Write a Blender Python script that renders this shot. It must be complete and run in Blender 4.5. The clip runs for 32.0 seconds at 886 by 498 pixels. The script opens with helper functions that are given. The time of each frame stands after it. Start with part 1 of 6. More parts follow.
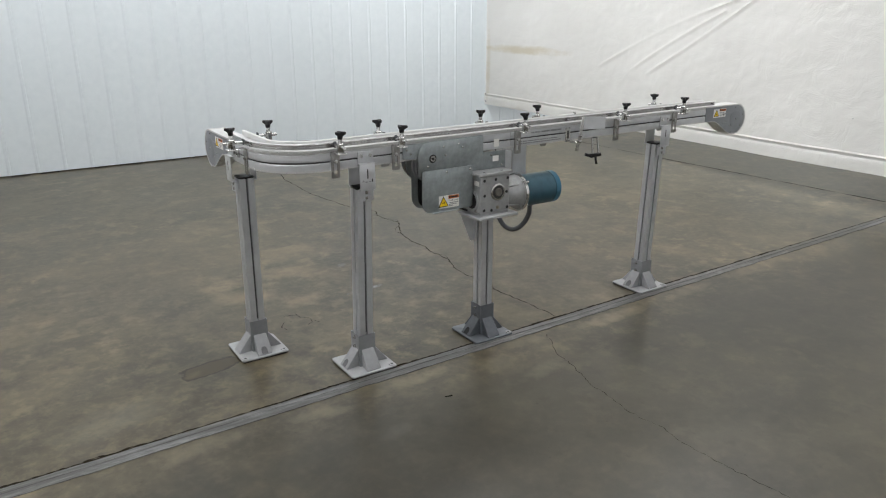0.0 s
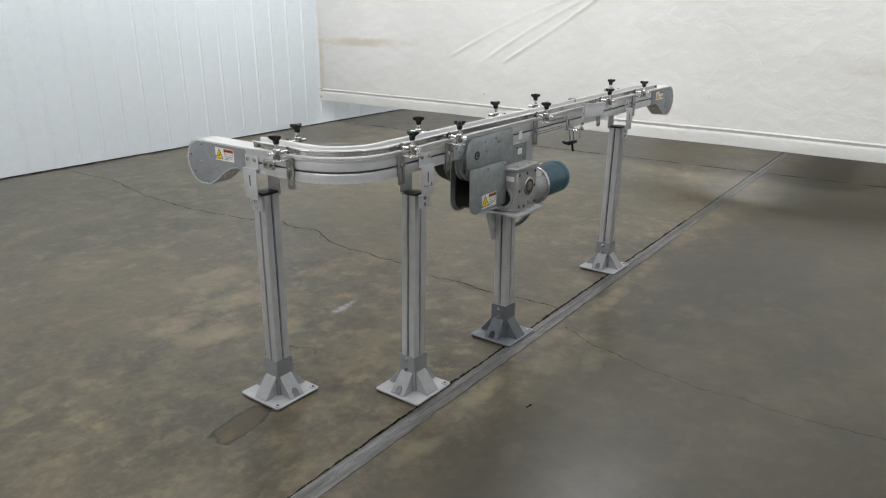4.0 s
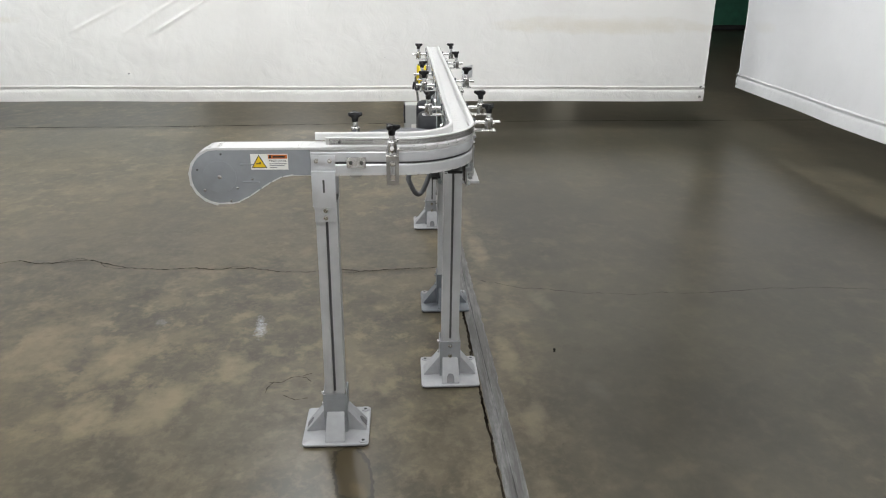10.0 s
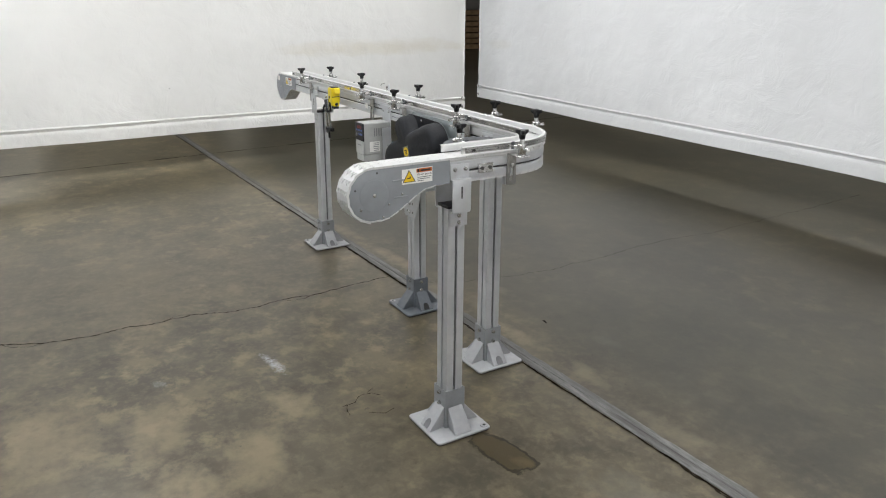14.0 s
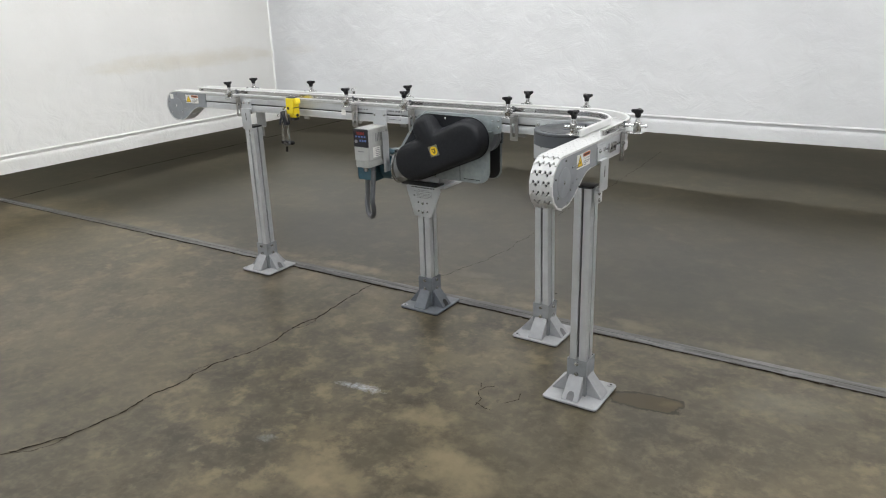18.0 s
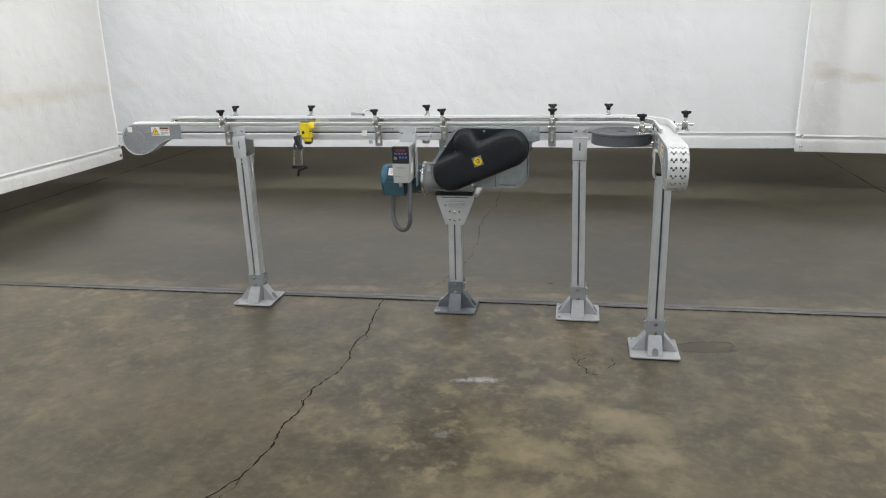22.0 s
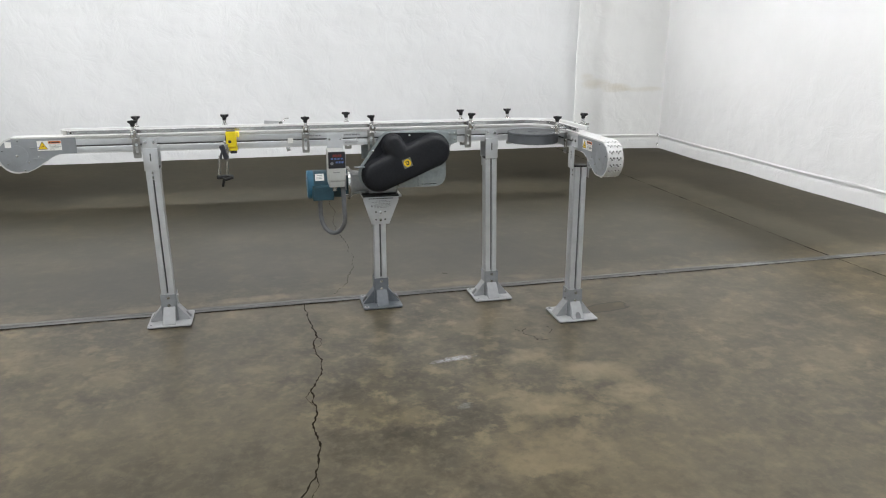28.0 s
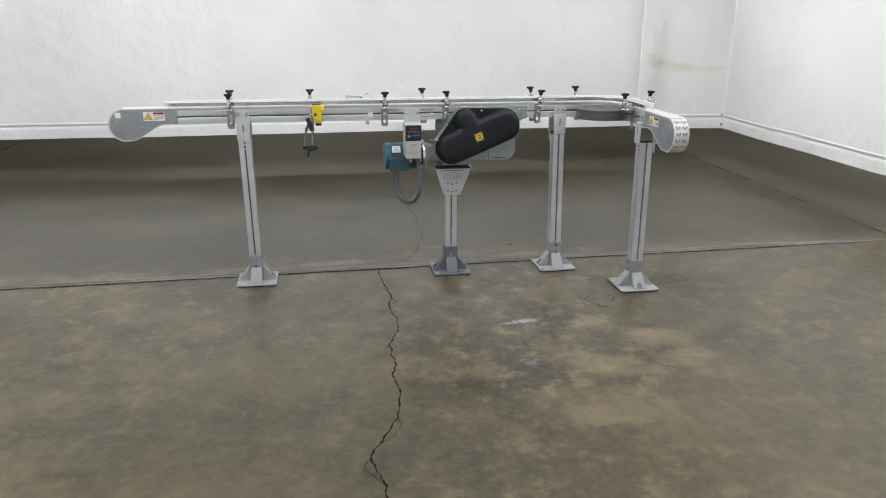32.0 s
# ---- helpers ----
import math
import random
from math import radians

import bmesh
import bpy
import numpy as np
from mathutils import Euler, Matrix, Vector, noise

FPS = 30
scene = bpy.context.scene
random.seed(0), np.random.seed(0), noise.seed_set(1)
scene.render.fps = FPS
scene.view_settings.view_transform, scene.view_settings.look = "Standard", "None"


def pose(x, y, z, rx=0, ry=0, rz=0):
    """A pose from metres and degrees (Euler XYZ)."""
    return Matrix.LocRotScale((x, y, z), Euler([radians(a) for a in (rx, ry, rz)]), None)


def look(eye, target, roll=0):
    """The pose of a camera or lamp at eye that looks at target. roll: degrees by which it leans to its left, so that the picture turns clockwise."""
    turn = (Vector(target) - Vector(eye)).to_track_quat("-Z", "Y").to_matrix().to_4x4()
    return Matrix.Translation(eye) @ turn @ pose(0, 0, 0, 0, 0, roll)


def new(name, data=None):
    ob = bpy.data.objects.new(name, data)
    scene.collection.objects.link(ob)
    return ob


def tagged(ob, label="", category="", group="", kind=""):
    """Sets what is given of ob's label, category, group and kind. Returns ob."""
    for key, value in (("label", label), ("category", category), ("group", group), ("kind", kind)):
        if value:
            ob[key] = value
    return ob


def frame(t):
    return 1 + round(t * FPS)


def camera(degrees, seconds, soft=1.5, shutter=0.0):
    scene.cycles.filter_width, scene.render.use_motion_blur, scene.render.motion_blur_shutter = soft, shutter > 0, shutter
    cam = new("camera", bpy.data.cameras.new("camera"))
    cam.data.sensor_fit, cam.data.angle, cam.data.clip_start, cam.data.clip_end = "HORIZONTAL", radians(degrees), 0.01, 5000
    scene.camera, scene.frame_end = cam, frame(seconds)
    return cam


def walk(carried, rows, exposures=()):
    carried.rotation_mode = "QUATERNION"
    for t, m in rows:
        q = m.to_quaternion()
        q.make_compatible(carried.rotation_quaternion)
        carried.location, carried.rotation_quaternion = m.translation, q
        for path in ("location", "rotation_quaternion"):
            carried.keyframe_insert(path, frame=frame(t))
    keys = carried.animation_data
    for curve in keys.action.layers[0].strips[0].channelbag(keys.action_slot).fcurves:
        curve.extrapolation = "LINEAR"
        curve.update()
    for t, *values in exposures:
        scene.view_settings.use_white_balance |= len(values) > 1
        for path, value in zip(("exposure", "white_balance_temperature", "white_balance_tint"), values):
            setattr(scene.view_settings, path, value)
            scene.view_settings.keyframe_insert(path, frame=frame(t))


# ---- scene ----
cam = camera(62.8, 32.0, 1.1)
LAMP = 72.0
WASH = (0.16, 1.28, 1.68, 1.34)
PATH = [
    (0, (0.125, -0.026, 1.569), (1.141, 1.575, 0.934), -0.1),
    (0.5, (0.112, 0.033, 1.538), (1.141, 1.632, 0.918), -0.3),
    (1, (0.039, 0.133, 1.528), (1.105, 1.704, 0.899), -0.4),
    (1.5, (-0.064, 0.262, 1.531), (1.059, 1.79, 0.895), -0.1),
    (2, (-0.137, 0.382, 1.501), (1.008, 1.885, 0.844), -0.1),
    (2.5, (-0.247, 0.546, 1.512), (0.959, 1.993, 0.839), -0.2),
    (3, (-0.37, 0.692, 1.533), (0.944, 2.037, 0.85), 0.0),
    (3.5, (-0.503, 0.827, 1.535), (0.905, 2.084, 0.873), 0.1),
    (5.5, (-0.793, 1.442, 1.523), (0.89, 2.282, 0.843), 0.2),
    (6, (-0.843, 1.605, 1.514), (0.873, 2.366, 0.827), 1.0),
    (6.5, (-0.882, 1.818, 1.495), (0.853, 2.521, 0.791), 1.0),
    (7, (-0.948, 2.01, 1.507), (0.802, 2.649, 0.78), 0.4),
    (7.5, (-0.999, 2.173, 1.514), (0.779, 2.72, 0.779), 0.4),
    (8, (-1.009, 2.298, 1.501), (0.793, 2.763, 0.767), 0.4),
    (8.5, (-1.018, 2.444, 1.504), (0.807, 2.789, 0.76), 0.1),
    (9, (-1.041, 2.556, 1.51), (0.808, 2.746, 0.771), 0.2),
    (9.5, (-1.086, 2.731, 1.523), (0.774, 2.754, 0.788), 0.4),
    (10, (-1.11, 2.857, 1.528), (0.752, 2.773, 0.802), 0.4),
    (10.5, (-1.086, 2.97, 1.512), (0.773, 2.806, 0.792), 0.4),
    (11, (-1.061, 3.113, 1.516), (0.793, 2.886, 0.8), 0.5),
    (11.5, (-1.065, 3.312, 1.513), (0.775, 2.999, 0.794), 0.2),
    (12, (-1.072, 3.544, 1.526), (0.734, 3.07, 0.81), 0.5),
    (12.5, (-1.029, 3.7, 1.507), (0.761, 3.149, 0.804), 0.4),
    (13, (-0.975, 3.907, 1.518), (0.789, 3.271, 0.824), 0.0),
    (13.5, (-0.977, 4.162, 1.527), (0.691, 3.288, 0.854), -0.1),
    (14, (-0.943, 4.353, 1.518), (0.68, 3.389, 0.858), 0.3),
    (14.5, (-0.809, 4.498, 1.512), (0.799, 3.499, 0.867), -0.7),
    (15, (-0.71, 4.63, 1.511), (0.848, 3.551, 0.874), -0.8),
    (15.5, (-0.626, 4.858, 1.529), (0.834, 3.656, 0.88), -1.4),
    (17.5, (-0.054, 5.383, 1.536), (1.086, 3.881, 0.868), -1.9),
    (18, (0.065, 5.524, 1.514), (1.134, 3.967, 0.855), -1.8),
    (18.5, (0.243, 5.559, 1.519), (1.271, 3.984, 0.839), -3.1),
    (19, (0.443, 5.667, 1.515), (1.395, 4.045, 0.836), -2.9),
    (19.5, (0.632, 5.846, 1.517), (1.436, 4.148, 0.831), -3.4),
    (20, (0.773, 5.978, 1.508), (1.484, 4.235, 0.834), -2.2),
    (20.5, (0.956, 6.061, 1.495), (1.621, 4.283, 0.867), -3.2),
    (21, (1.12, 6.173, 1.503), (1.717, 4.366, 0.888), -2.4),
    (21.5, (1.303, 6.33, 1.508), (1.786, 4.481, 0.916), -3.1),
    (22, (1.41, 6.41, 1.5), (1.79, 4.537, 0.912), -1.5),
    (22.5, (1.573, 6.416, 1.47), (1.926, 4.534, 0.895), -3.3),
    (23, (1.766, 6.42, 1.499), (2.015, 4.524, 0.913), -1.9),
    (23.5, (2.005, 6.475, 1.469), (2.092, 4.561, 0.895), -2.6),
    (24, (2.128, 6.506, 1.477), (2.091, 4.606, 0.853), -2.2),
    (24.5, (2.218, 6.446, 1.445), (2.094, 4.548, 0.826), -2.2),
    (25, (2.333, 6.396, 1.456), (2.182, 4.499, 0.84), -2.8),
    (25.5, (2.488, 6.406, 1.439), (2.181, 4.522, 0.84), -1.3),
    (27.5, (2.71, 6.581, 1.515), (2.316, 4.711, 0.927), -0.5),
    (28, (2.633, 6.69, 1.517), (2.203, 4.821, 0.949), 0.2),
    (28.5, (2.615, 6.776, 1.515), (2.265, 4.896, 0.928), 0.3),
    (29, (2.676, 6.856, 1.505), (2.27, 4.997, 0.89), 0.8),
    (29.5, (2.704, 6.911, 1.508), (2.361, 5.04, 0.889), 0.0),
    (30, (2.703, 6.925, 1.509), (2.395, 5.047, 0.893), 0.3),
    (30.5, (2.713, 6.921, 1.513), (2.435, 5.038, 0.898), 0.1),
    (31, (2.774, 6.91, 1.512), (2.577, 5.016, 0.9), -0.2),
    (31.5, (2.808, 6.902, 1.498), (2.584, 5.01, 0.89), -0.1),
    (32, (2.769, 6.908, 1.518), (2.485, 5.027, 0.9), 0.2),
]
walk(cam, [(t, look(eye, target, roll)) for t, eye, target, roll in PATH], [(0, -0.27), (4, -0.27), (7, -0.22), (10, -0.11), (15, -0.12), (22, -0.07), (32, -0.05)])

# ---- world, lamps ----
world = bpy.data.worlds.new("hall_air")
scene.world = world
world.use_nodes = True
world.node_tree.nodes["Background"].inputs[0].default_value = (0.9, 0.95, 1.0, 1)
world.node_tree.nodes["Background"].inputs[1].default_value = 0.02


# ---- materials ----
class Mat:
    """A small wrapper to write node materials in few lines."""

    def __init__(self, name, color=(0.5, 0.5, 0.5), rough=0.5, metal=0.0, spec=0.5):
        self.m = bpy.data.materials.new(name)
        self.m.use_nodes = True
        self.t = self.m.node_tree
        self.b = self.t.nodes["Principled BSDF"]
        self.set("Base Color", (*color, 1))
        self.set("Roughness", rough)
        self.set("Metallic", metal)
        self.set("Specular IOR Level", spec)
        self._co = None

    def set(self, key, value):
        self.b.inputs[key].default_value = value

    def node(self, kind, **inputs):
        n = self.t.nodes.new(kind)
        for k, v in inputs.items():
            n.inputs[k.replace("_", " ")].default_value = v
        return n

    def link(self, a, b):
        self.t.links.new(a, b)

    def co(self):
        if self._co is None:
            self._co = self.t.nodes.new("ShaderNodeTexCoord").outputs["Object"]
        return self._co

    def world(self):
        return self.t.nodes.new("ShaderNodeNewGeometry").outputs["Position"]

    def noise(self, scale, detail=4, rough=0.55, co=None, distort=0.0, stretch=None):
        src = co or self.co()
        if stretch:
            mp = self.t.nodes.new("ShaderNodeMapping")
            mp.inputs["Scale"].default_value = stretch
            self.link(src, mp.inputs["Vector"])
            src = mp.outputs[0]
        n = self.node("ShaderNodeTexNoise", Scale=scale, Detail=detail, Roughness=rough, Distortion=distort)
        self.link(src, n.inputs["Vector"])
        return n.outputs["Fac"]

    def ramp(self, fac, *stops):
        r = self.t.nodes.new("ShaderNodeValToRGB")
        el = r.color_ramp.elements
        while len(el) < len(stops):
            el.new(0.5)
        for e, (p, c) in zip(el, stops):
            e.position = p
            e.color = (*c, 1) if not isinstance(c, (int, float)) else (c, c, c, 1)
        self.link(fac, r.inputs[0])
        return r.outputs[0]

    def mix(self, fac, a, b, how="MIX"):
        n = self.t.nodes.new("ShaderNodeMix")
        n.data_type, n.blend_type = "RGBA", how
        for sock, v in ((n.inputs[0], fac), (n.inputs[6], a), (n.inputs[7], b)):
            if isinstance(v, (int, float)):
                sock.default_value = v
            elif isinstance(v, tuple):
                sock.default_value = (*v, 1)
            else:
                self.link(v, sock)
        return n.outputs[2]

    def math(self, op, a, b=0.0, clamp=False):
        n = self.t.nodes.new("ShaderNodeMath")
        n.operation, n.use_clamp = op, clamp
        for sock, v in ((n.inputs[0], a), (n.inputs[1], b)):
            if isinstance(v, (int, float)):
                sock.default_value = v
            else:
                self.link(v, sock)
        return n.outputs[0]

    def color(self, out):
        self.link(out, self.b.inputs["Base Color"])
        return self

    def rough(self, out):
        self.link(out, self.b.inputs["Roughness"])
        return self

    def bump(self, fac, strength=0.2, distance=0.01):
        n = self.node("ShaderNodeBump", Strength=strength, Distance=distance)
        self.link(fac, n.inputs["Height"])
        self.link(n.outputs[0], self.b.inputs["Normal"])
        return self


def plain(name, color, rough=0.5, metal=0.0, vary=0.08, scale=30.0, bump=0.0, spec=0.5):
    """A material with a little grain in colour and gloss at two sizes."""
    m = Mat(name, color, rough, metal, spec)
    fine, large = m.noise(scale, 2), m.noise(scale / 9, 2)
    both = m.math("MULTIPLY", m.math("ADD", fine, large), 0.5)
    lo = tuple(max(0, c * (1 - vary * 2)) for c in color)
    hi = tuple(min(1, c * (1 + vary * 2)) for c in color)
    m.color(m.ramp(both, (0.3, lo), (0.7, hi)))
    m.rough(m.ramp(both, (0.3, min(1, rough * 1.15)), (0.7, rough * 0.85)))
    if bump:
        m.bump(fine, bump, 0.002)
    return m.m


alu = plain("anodised_aluminium", (0.55, 0.56, 0.575), 0.37, 0.45, 0.05, 18)
groove_shade = plain("groove_shade_metal", (0.10, 0.10, 0.104), 0.5, 0.2)
alu_dark = plain("slot_shadow_metal", (0.075, 0.075, 0.075), 0.6, 0.3)
bare_steel = plain("stainless_steel", (0.60, 0.595, 0.585), 0.225, 0.95, 0.10, 40)
bracket_paint = plain("bracket_plate", (0.55, 0.56, 0.575), 0.40, 0.35, 0.06, 20)
bracket_steel = plain("slotted_bracket_steel", (0.37, 0.36, 0.345), 0.33, 0.9, 0.14, 40)
chrome = plain("bright_rod_steel", (0.74, 0.74, 0.735), 0.18, 0.95, 0.05, 40)
rail_steel = plain("rail_steel", (0.46, 0.455, 0.45), 0.22, 0.95, 0.08, 30)
galv = plain("galvanised_sheet", (0.30, 0.33, 0.335), 0.42, 0.45, 0.12, 35)
end_grey = plain("end_plate_grey", (0.255, 0.268, 0.285), 0.5, 0.15, 0.05, 25)
plastic_white = plain("white_plastic", (0.58, 0.58, 0.575), 0.42, 0.0, 0.03, 25)
rail_white = plain("white_wear_strip", (0.60, 0.60, 0.59), 0.38, 0.0, 0.03, 15)
# base paint darkened for the shadow round the leg socket
base_collar_shaded = plain("cast_socket_shaded", (0.25, 0.26, 0.27), 0.5, 0.0, 0.05, 40, 0.1)
wheel_grey = plain("grey_wheel_plastic", (0.085, 0.092, 0.102), 0.5, 0.0, 0.06, 25)
black_plastic = plain("black_plastic", (0.009, 0.009, 0.010), 0.42, 0.0, 0.1, 60, spec=0.35)
cover_black = plain("moulded_black_cover", (0.0085, 0.0095, 0.013), 0.54, 0.0, 0.15, 90, 0.15, 0.35)
chute_black = plain("black_slack_guide", (0.014, 0.014, 0.016), 0.42, 0.0, 0.1, 30)
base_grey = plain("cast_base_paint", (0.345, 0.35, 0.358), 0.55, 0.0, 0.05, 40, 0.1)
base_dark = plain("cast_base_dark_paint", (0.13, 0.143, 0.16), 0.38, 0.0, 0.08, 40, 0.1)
base_worn = plain("worn_bare_patch", (0.55, 0.54, 0.52), 0.35, 0.5, 0.25, 60)
gear_cast = plain("cast_gearbox", (0.36, 0.365, 0.365), 0.42, 0.35, 0.08, 60, 0.15)
motor_blue = plain("blue_motor_paint", (0.028, 0.080, 0.110), 0.42, 0.0, 0.12, 30)
# motor blue made brighter: light on the end cap put into its colour
motor_cap_lit_blue = plain("lit_blue_fan_cap", (0.028, 0.125, 0.20), 0.42, 0.0, 0.1, 30)
drive_grey = plain("drive_housing_grey", (0.41, 0.415, 0.40), 0.5, 0.0, 0.04, 40)
panel_black = plain("keypad_black", (0.012, 0.012, 0.016), 0.35, 0.0, 0.05)
key_blue = plain("keypad_blue", (0.10, 0.16, 0.38), 0.4)
key_red = plain("display_red", (0.22, 0.02, 0.015), 0.35)
conduit_grey = plain("grey_conduit", (0.095, 0.098, 0.105), 0.5, 0.0, 0.08, 50)
sensor_yellow = plain("sensor_yellow", (0.80, 0.62, 0.01), 0.4, 0.0, 0.05)
sensor_dark = plain("sensor_dark", (0.02, 0.022, 0.03), 0.4)
lab_white = plain("label_white", (0.80, 0.79, 0.76), 0.45, 0.0, 0.03)
lab_yellow = plain("label_yellow", (0.82, 0.55, 0.01), 0.45, 0.0, 0.03)
lab_orange = plain("label_orange", (0.55, 0.14, 0.02), 0.45, 0.0, 0.04)
lab_black = plain("label_black", (0.015, 0.015, 0.015), 0.5)
lab_text = plain("label_print", (0.22, 0.22, 0.23), 0.5)
lab_taupe = plain("label_taupe", (0.20, 0.19, 0.15), 0.5)
ink = plain("marker_ink", (0.10, 0.10, 0.11), 0.6)
wall_paint = Mat("painted_metal_wall", (0.74, 0.79, 0.82), 0.5)
_n = wall_paint.noise(1.3, 4, co=wall_paint.world(), stretch=(1, 1, 0.25))
_f = wall_paint.noise(14, 3, co=wall_paint.world())
wall_paint.color(wall_paint.mix(_n, wall_paint.ramp(_f, (0.3, (0.66, 0.72, 0.755)), (0.7, (0.73, 0.785, 0.815))), (0.70, 0.755, 0.79)))
wall_paint.bump(_n, 0.15, 0.02)
wall_paint = wall_paint.m
hall_grey = plain("hall_grey", (0.42, 0.39, 0.35), 0.8, 0.0, 0.2, 2)
ceiling_mat = plain("ceiling_grey", (0.30, 0.30, 0.29), 0.8, 0.0, 0.05, 3)
green_paint = plain("dark_green_machine", (0.02, 0.10, 0.06), 0.5, 0.0, 0.2, 4)
crate_brown = plain("brown_crate", (0.22, 0.14, 0.07), 0.8, 0.0, 0.2, 6)


def tarp_material(name, tint, stains):
    """White vinyl: faint cloud, fine crinkle, and brown water marks at (u, z, half width, half height, strength) along the sheet."""
    m = Mat(name, tint, 0.38)
    co = m.co()
    cloud, crinkle, fine = m.noise(0.9, 4), m.noise(5, 5, 0.62, None, 1.2), m.noise(22, 2)
    lo, hi = tuple(c * 0.93 for c in tint), tuple(min(1, c * 1.03) for c in tint)
    col = m.ramp(cloud, (0.3, lo), (0.7, hi))
    sep = m.t.nodes.new("ShaderNodeSeparateXYZ")
    m.link(co, sep.inputs[0])
    for u, z, du, dz, k in stains:
        a = m.math("POWER", m.math("DIVIDE", m.math("SUBTRACT", sep.outputs[0], u), du), 2)
        b = m.math("POWER", m.math("DIVIDE", m.math("SUBTRACT", sep.outputs[2], z), dz), 2)
        r = m.math("ADD", m.math("ADD", a, b), m.math("MULTIPLY", m.math("SUBTRACT", m.noise(5, 5, 0.7, stretch=(0.5, 1, 1.6)), 0.5), 2.6))
        fac = m.math("MULTIPLY", m.math("SUBTRACT", 1.0, r, True), k, True)
        col = m.mix(fac, col, (0.56, 0.485, 0.32))
    m.color(col)
    m.rough(m.ramp(crinkle, (0.3, 0.34), (0.7, 0.5)))
    h = m.math("ADD", m.math("MULTIPLY", crinkle, 0.8), m.math("MULTIPLY", fine, 0.12))
    m.bump(h, 0.34, 0.03)
    return m.m


def floor_material():
    """Sealed, worn concrete: grey-brown clouds, rubbed pale and dark patches, fine grit and uneven gloss."""
    m = Mat("sealed_concrete", (0.06, 0.055, 0.045), 0.30, 0.0, 0.30)
    co = m.world()
    big = m.noise(0.6, 4, 0.5, co, 0.3)
    mid = m.noise(2.0, 7, 0.60, co, 0.3)
    small = m.noise(7.0, 6, 0.64, co, 0.3)
    blend = m.math("ADD", m.math("MULTIPLY", mid, 0.6), m.math("MULTIPLY", small, 0.4))
    base = m.ramp(blend, (0.32, (0.050, 0.0435, 0.0300)), (0.50, (0.077, 0.0655, 0.0435)), (0.68, (0.112, 0.0935, 0.0590)))
    grey = m.ramp(blend, (0.36, (0.0320, 0.0298, 0.0232)), (0.64, (0.0530, 0.0488, 0.0372)))
    sep = m.t.nodes.new("ShaderNodeSeparateXYZ")
    m.link(co, sep.inputs[0])
    # the side south of the joint is greyer and more even
    side = m.math("MULTIPLY", m.math("SUBTRACT", m.math("ADD", 2.53, m.math("MULTIPLY", sep.outputs[0], 0.03)), sep.outputs[1]), 2.5, True)
    col = m.mix(m.math("ADD", m.math("MULTIPLY", side, 0.85), m.ramp(big, (0.45, 0.0), (0.70, 0.55)), True), base, grey)
    keep = m.math("SUBTRACT", 1.0, m.math("MULTIPLY", side, 0.80))
    # rubbed tan patches in loose groups with soft edges, and broad dull stains
    zone = m.ramp(m.noise(0.8, 3, 0.5, co, 0.2), (0.38, 0.22), (0.60, 1.0))
    worn = m.ramp(m.noise(2.4, 8, 0.64, co, 0.3), (0.475, 0.0), (0.60, 1.0))
    col = m.mix(m.math("MULTIPLY", m.math("MULTIPLY", worn, m.math("MULTIPLY", zone, 0.66)), keep), col, (0.155, 0.1265, 0.0780))
    rub = m.ramp(m.noise(7.0, 8, 0.68, co, 0.1), (0.515, 0.0), (0.625, 1.0))
    col = m.mix(m.math("MULTIPLY", m.math("MULTIPLY", rub, m.math("MULTIPLY", zone, 0.72)), keep), col, (0.215, 0.1730, 0.1060))
    dark = m.ramp(m.noise(1.3, 5, 0.55, co, 0.4), (0.47, 0.0), (0.72, 1.0))
    col = m.mix(m.math("MULTIPLY", dark, 0.46), col, (0.040, 0.0358, 0.0270))
    blot = m.ramp(m.noise(4.6, 8, 0.64, co, 0.2), (0.52, 0.0), (0.65, 1.0))
    col = m.mix(m.math("MULTIPLY", blot, m.math("MULTIPLY", keep, 0.60)), col, (0.034, 0.0290, 0.0200))
    # trowel haze
    haze = m.ramp(m.noise(1.6, 4, 0.5, co, 0.4, stretch=(0.45, 1.0, 1.0)), (0.42, 0.0), (0.75, 1.0))
    col = m.mix(m.math("MULTIPLY", haze, 0.22), col, (0.120, 0.1060, 0.0760))
    # fine rubbed grain, small dull blotches and scattered pits
    fine = m.ramp(m.noise(24.0, 5, 0.66, co, 0.3), (0.47, 0.0), (0.64, 1.0))
    col = m.mix(m.math("MULTIPLY", fine, m.math("MULTIPLY", keep, 0.24)), col, (0.190, 0.1560, 0.1000))
    marks = m.ramp(m.noise(9.0, 6, 0.64, co, 0.2), (0.57, 0.0), (0.68, 1.0))
    col = m.mix(m.math("MULTIPLY", marks, 0.42), col, (0.036, 0.0310, 0.0220))
    pits = m.ramp(m.noise(30.0, 3, 0.5, co), (0.69, 0.0), (0.76, 1.0))
    col = m.mix(m.math("MULTIPLY", pits, 0.45), col, (0.022, 0.0190, 0.0140))
    wob = m.math("MULTIPLY", m.math("SUBTRACT", m.noise(13, 5, 0.62, co), 0.5), 2.6)
    rag = m.math("MULTIPLY", m.math("SUBTRACT", m.noise(11, 5, 0.60, co), 0.5), 3.0)

    flecks = m.math("MULTIPLY", m.math("SUBTRACT", m.noise(48, 5, 0.70, co), 0.5), 5.0)

    def spot(x, y, dx, dy, turn, tint, k, hard=2.0):
        c, s = math.cos(radians(turn)), math.sin(radians(turn))
        px, py = m.math("SUBTRACT", sep.outputs[0], x), m.math("SUBTRACT", sep.outputs[1], y)
        a = m.math("ADD", m.math("MULTIPLY", px, c / dx), m.math("MULTIPLY", py, s / dx))
        b = m.math("ADD", m.math("MULTIPLY", px, -s / dy), m.math("MULTIPLY", py, c / dy))
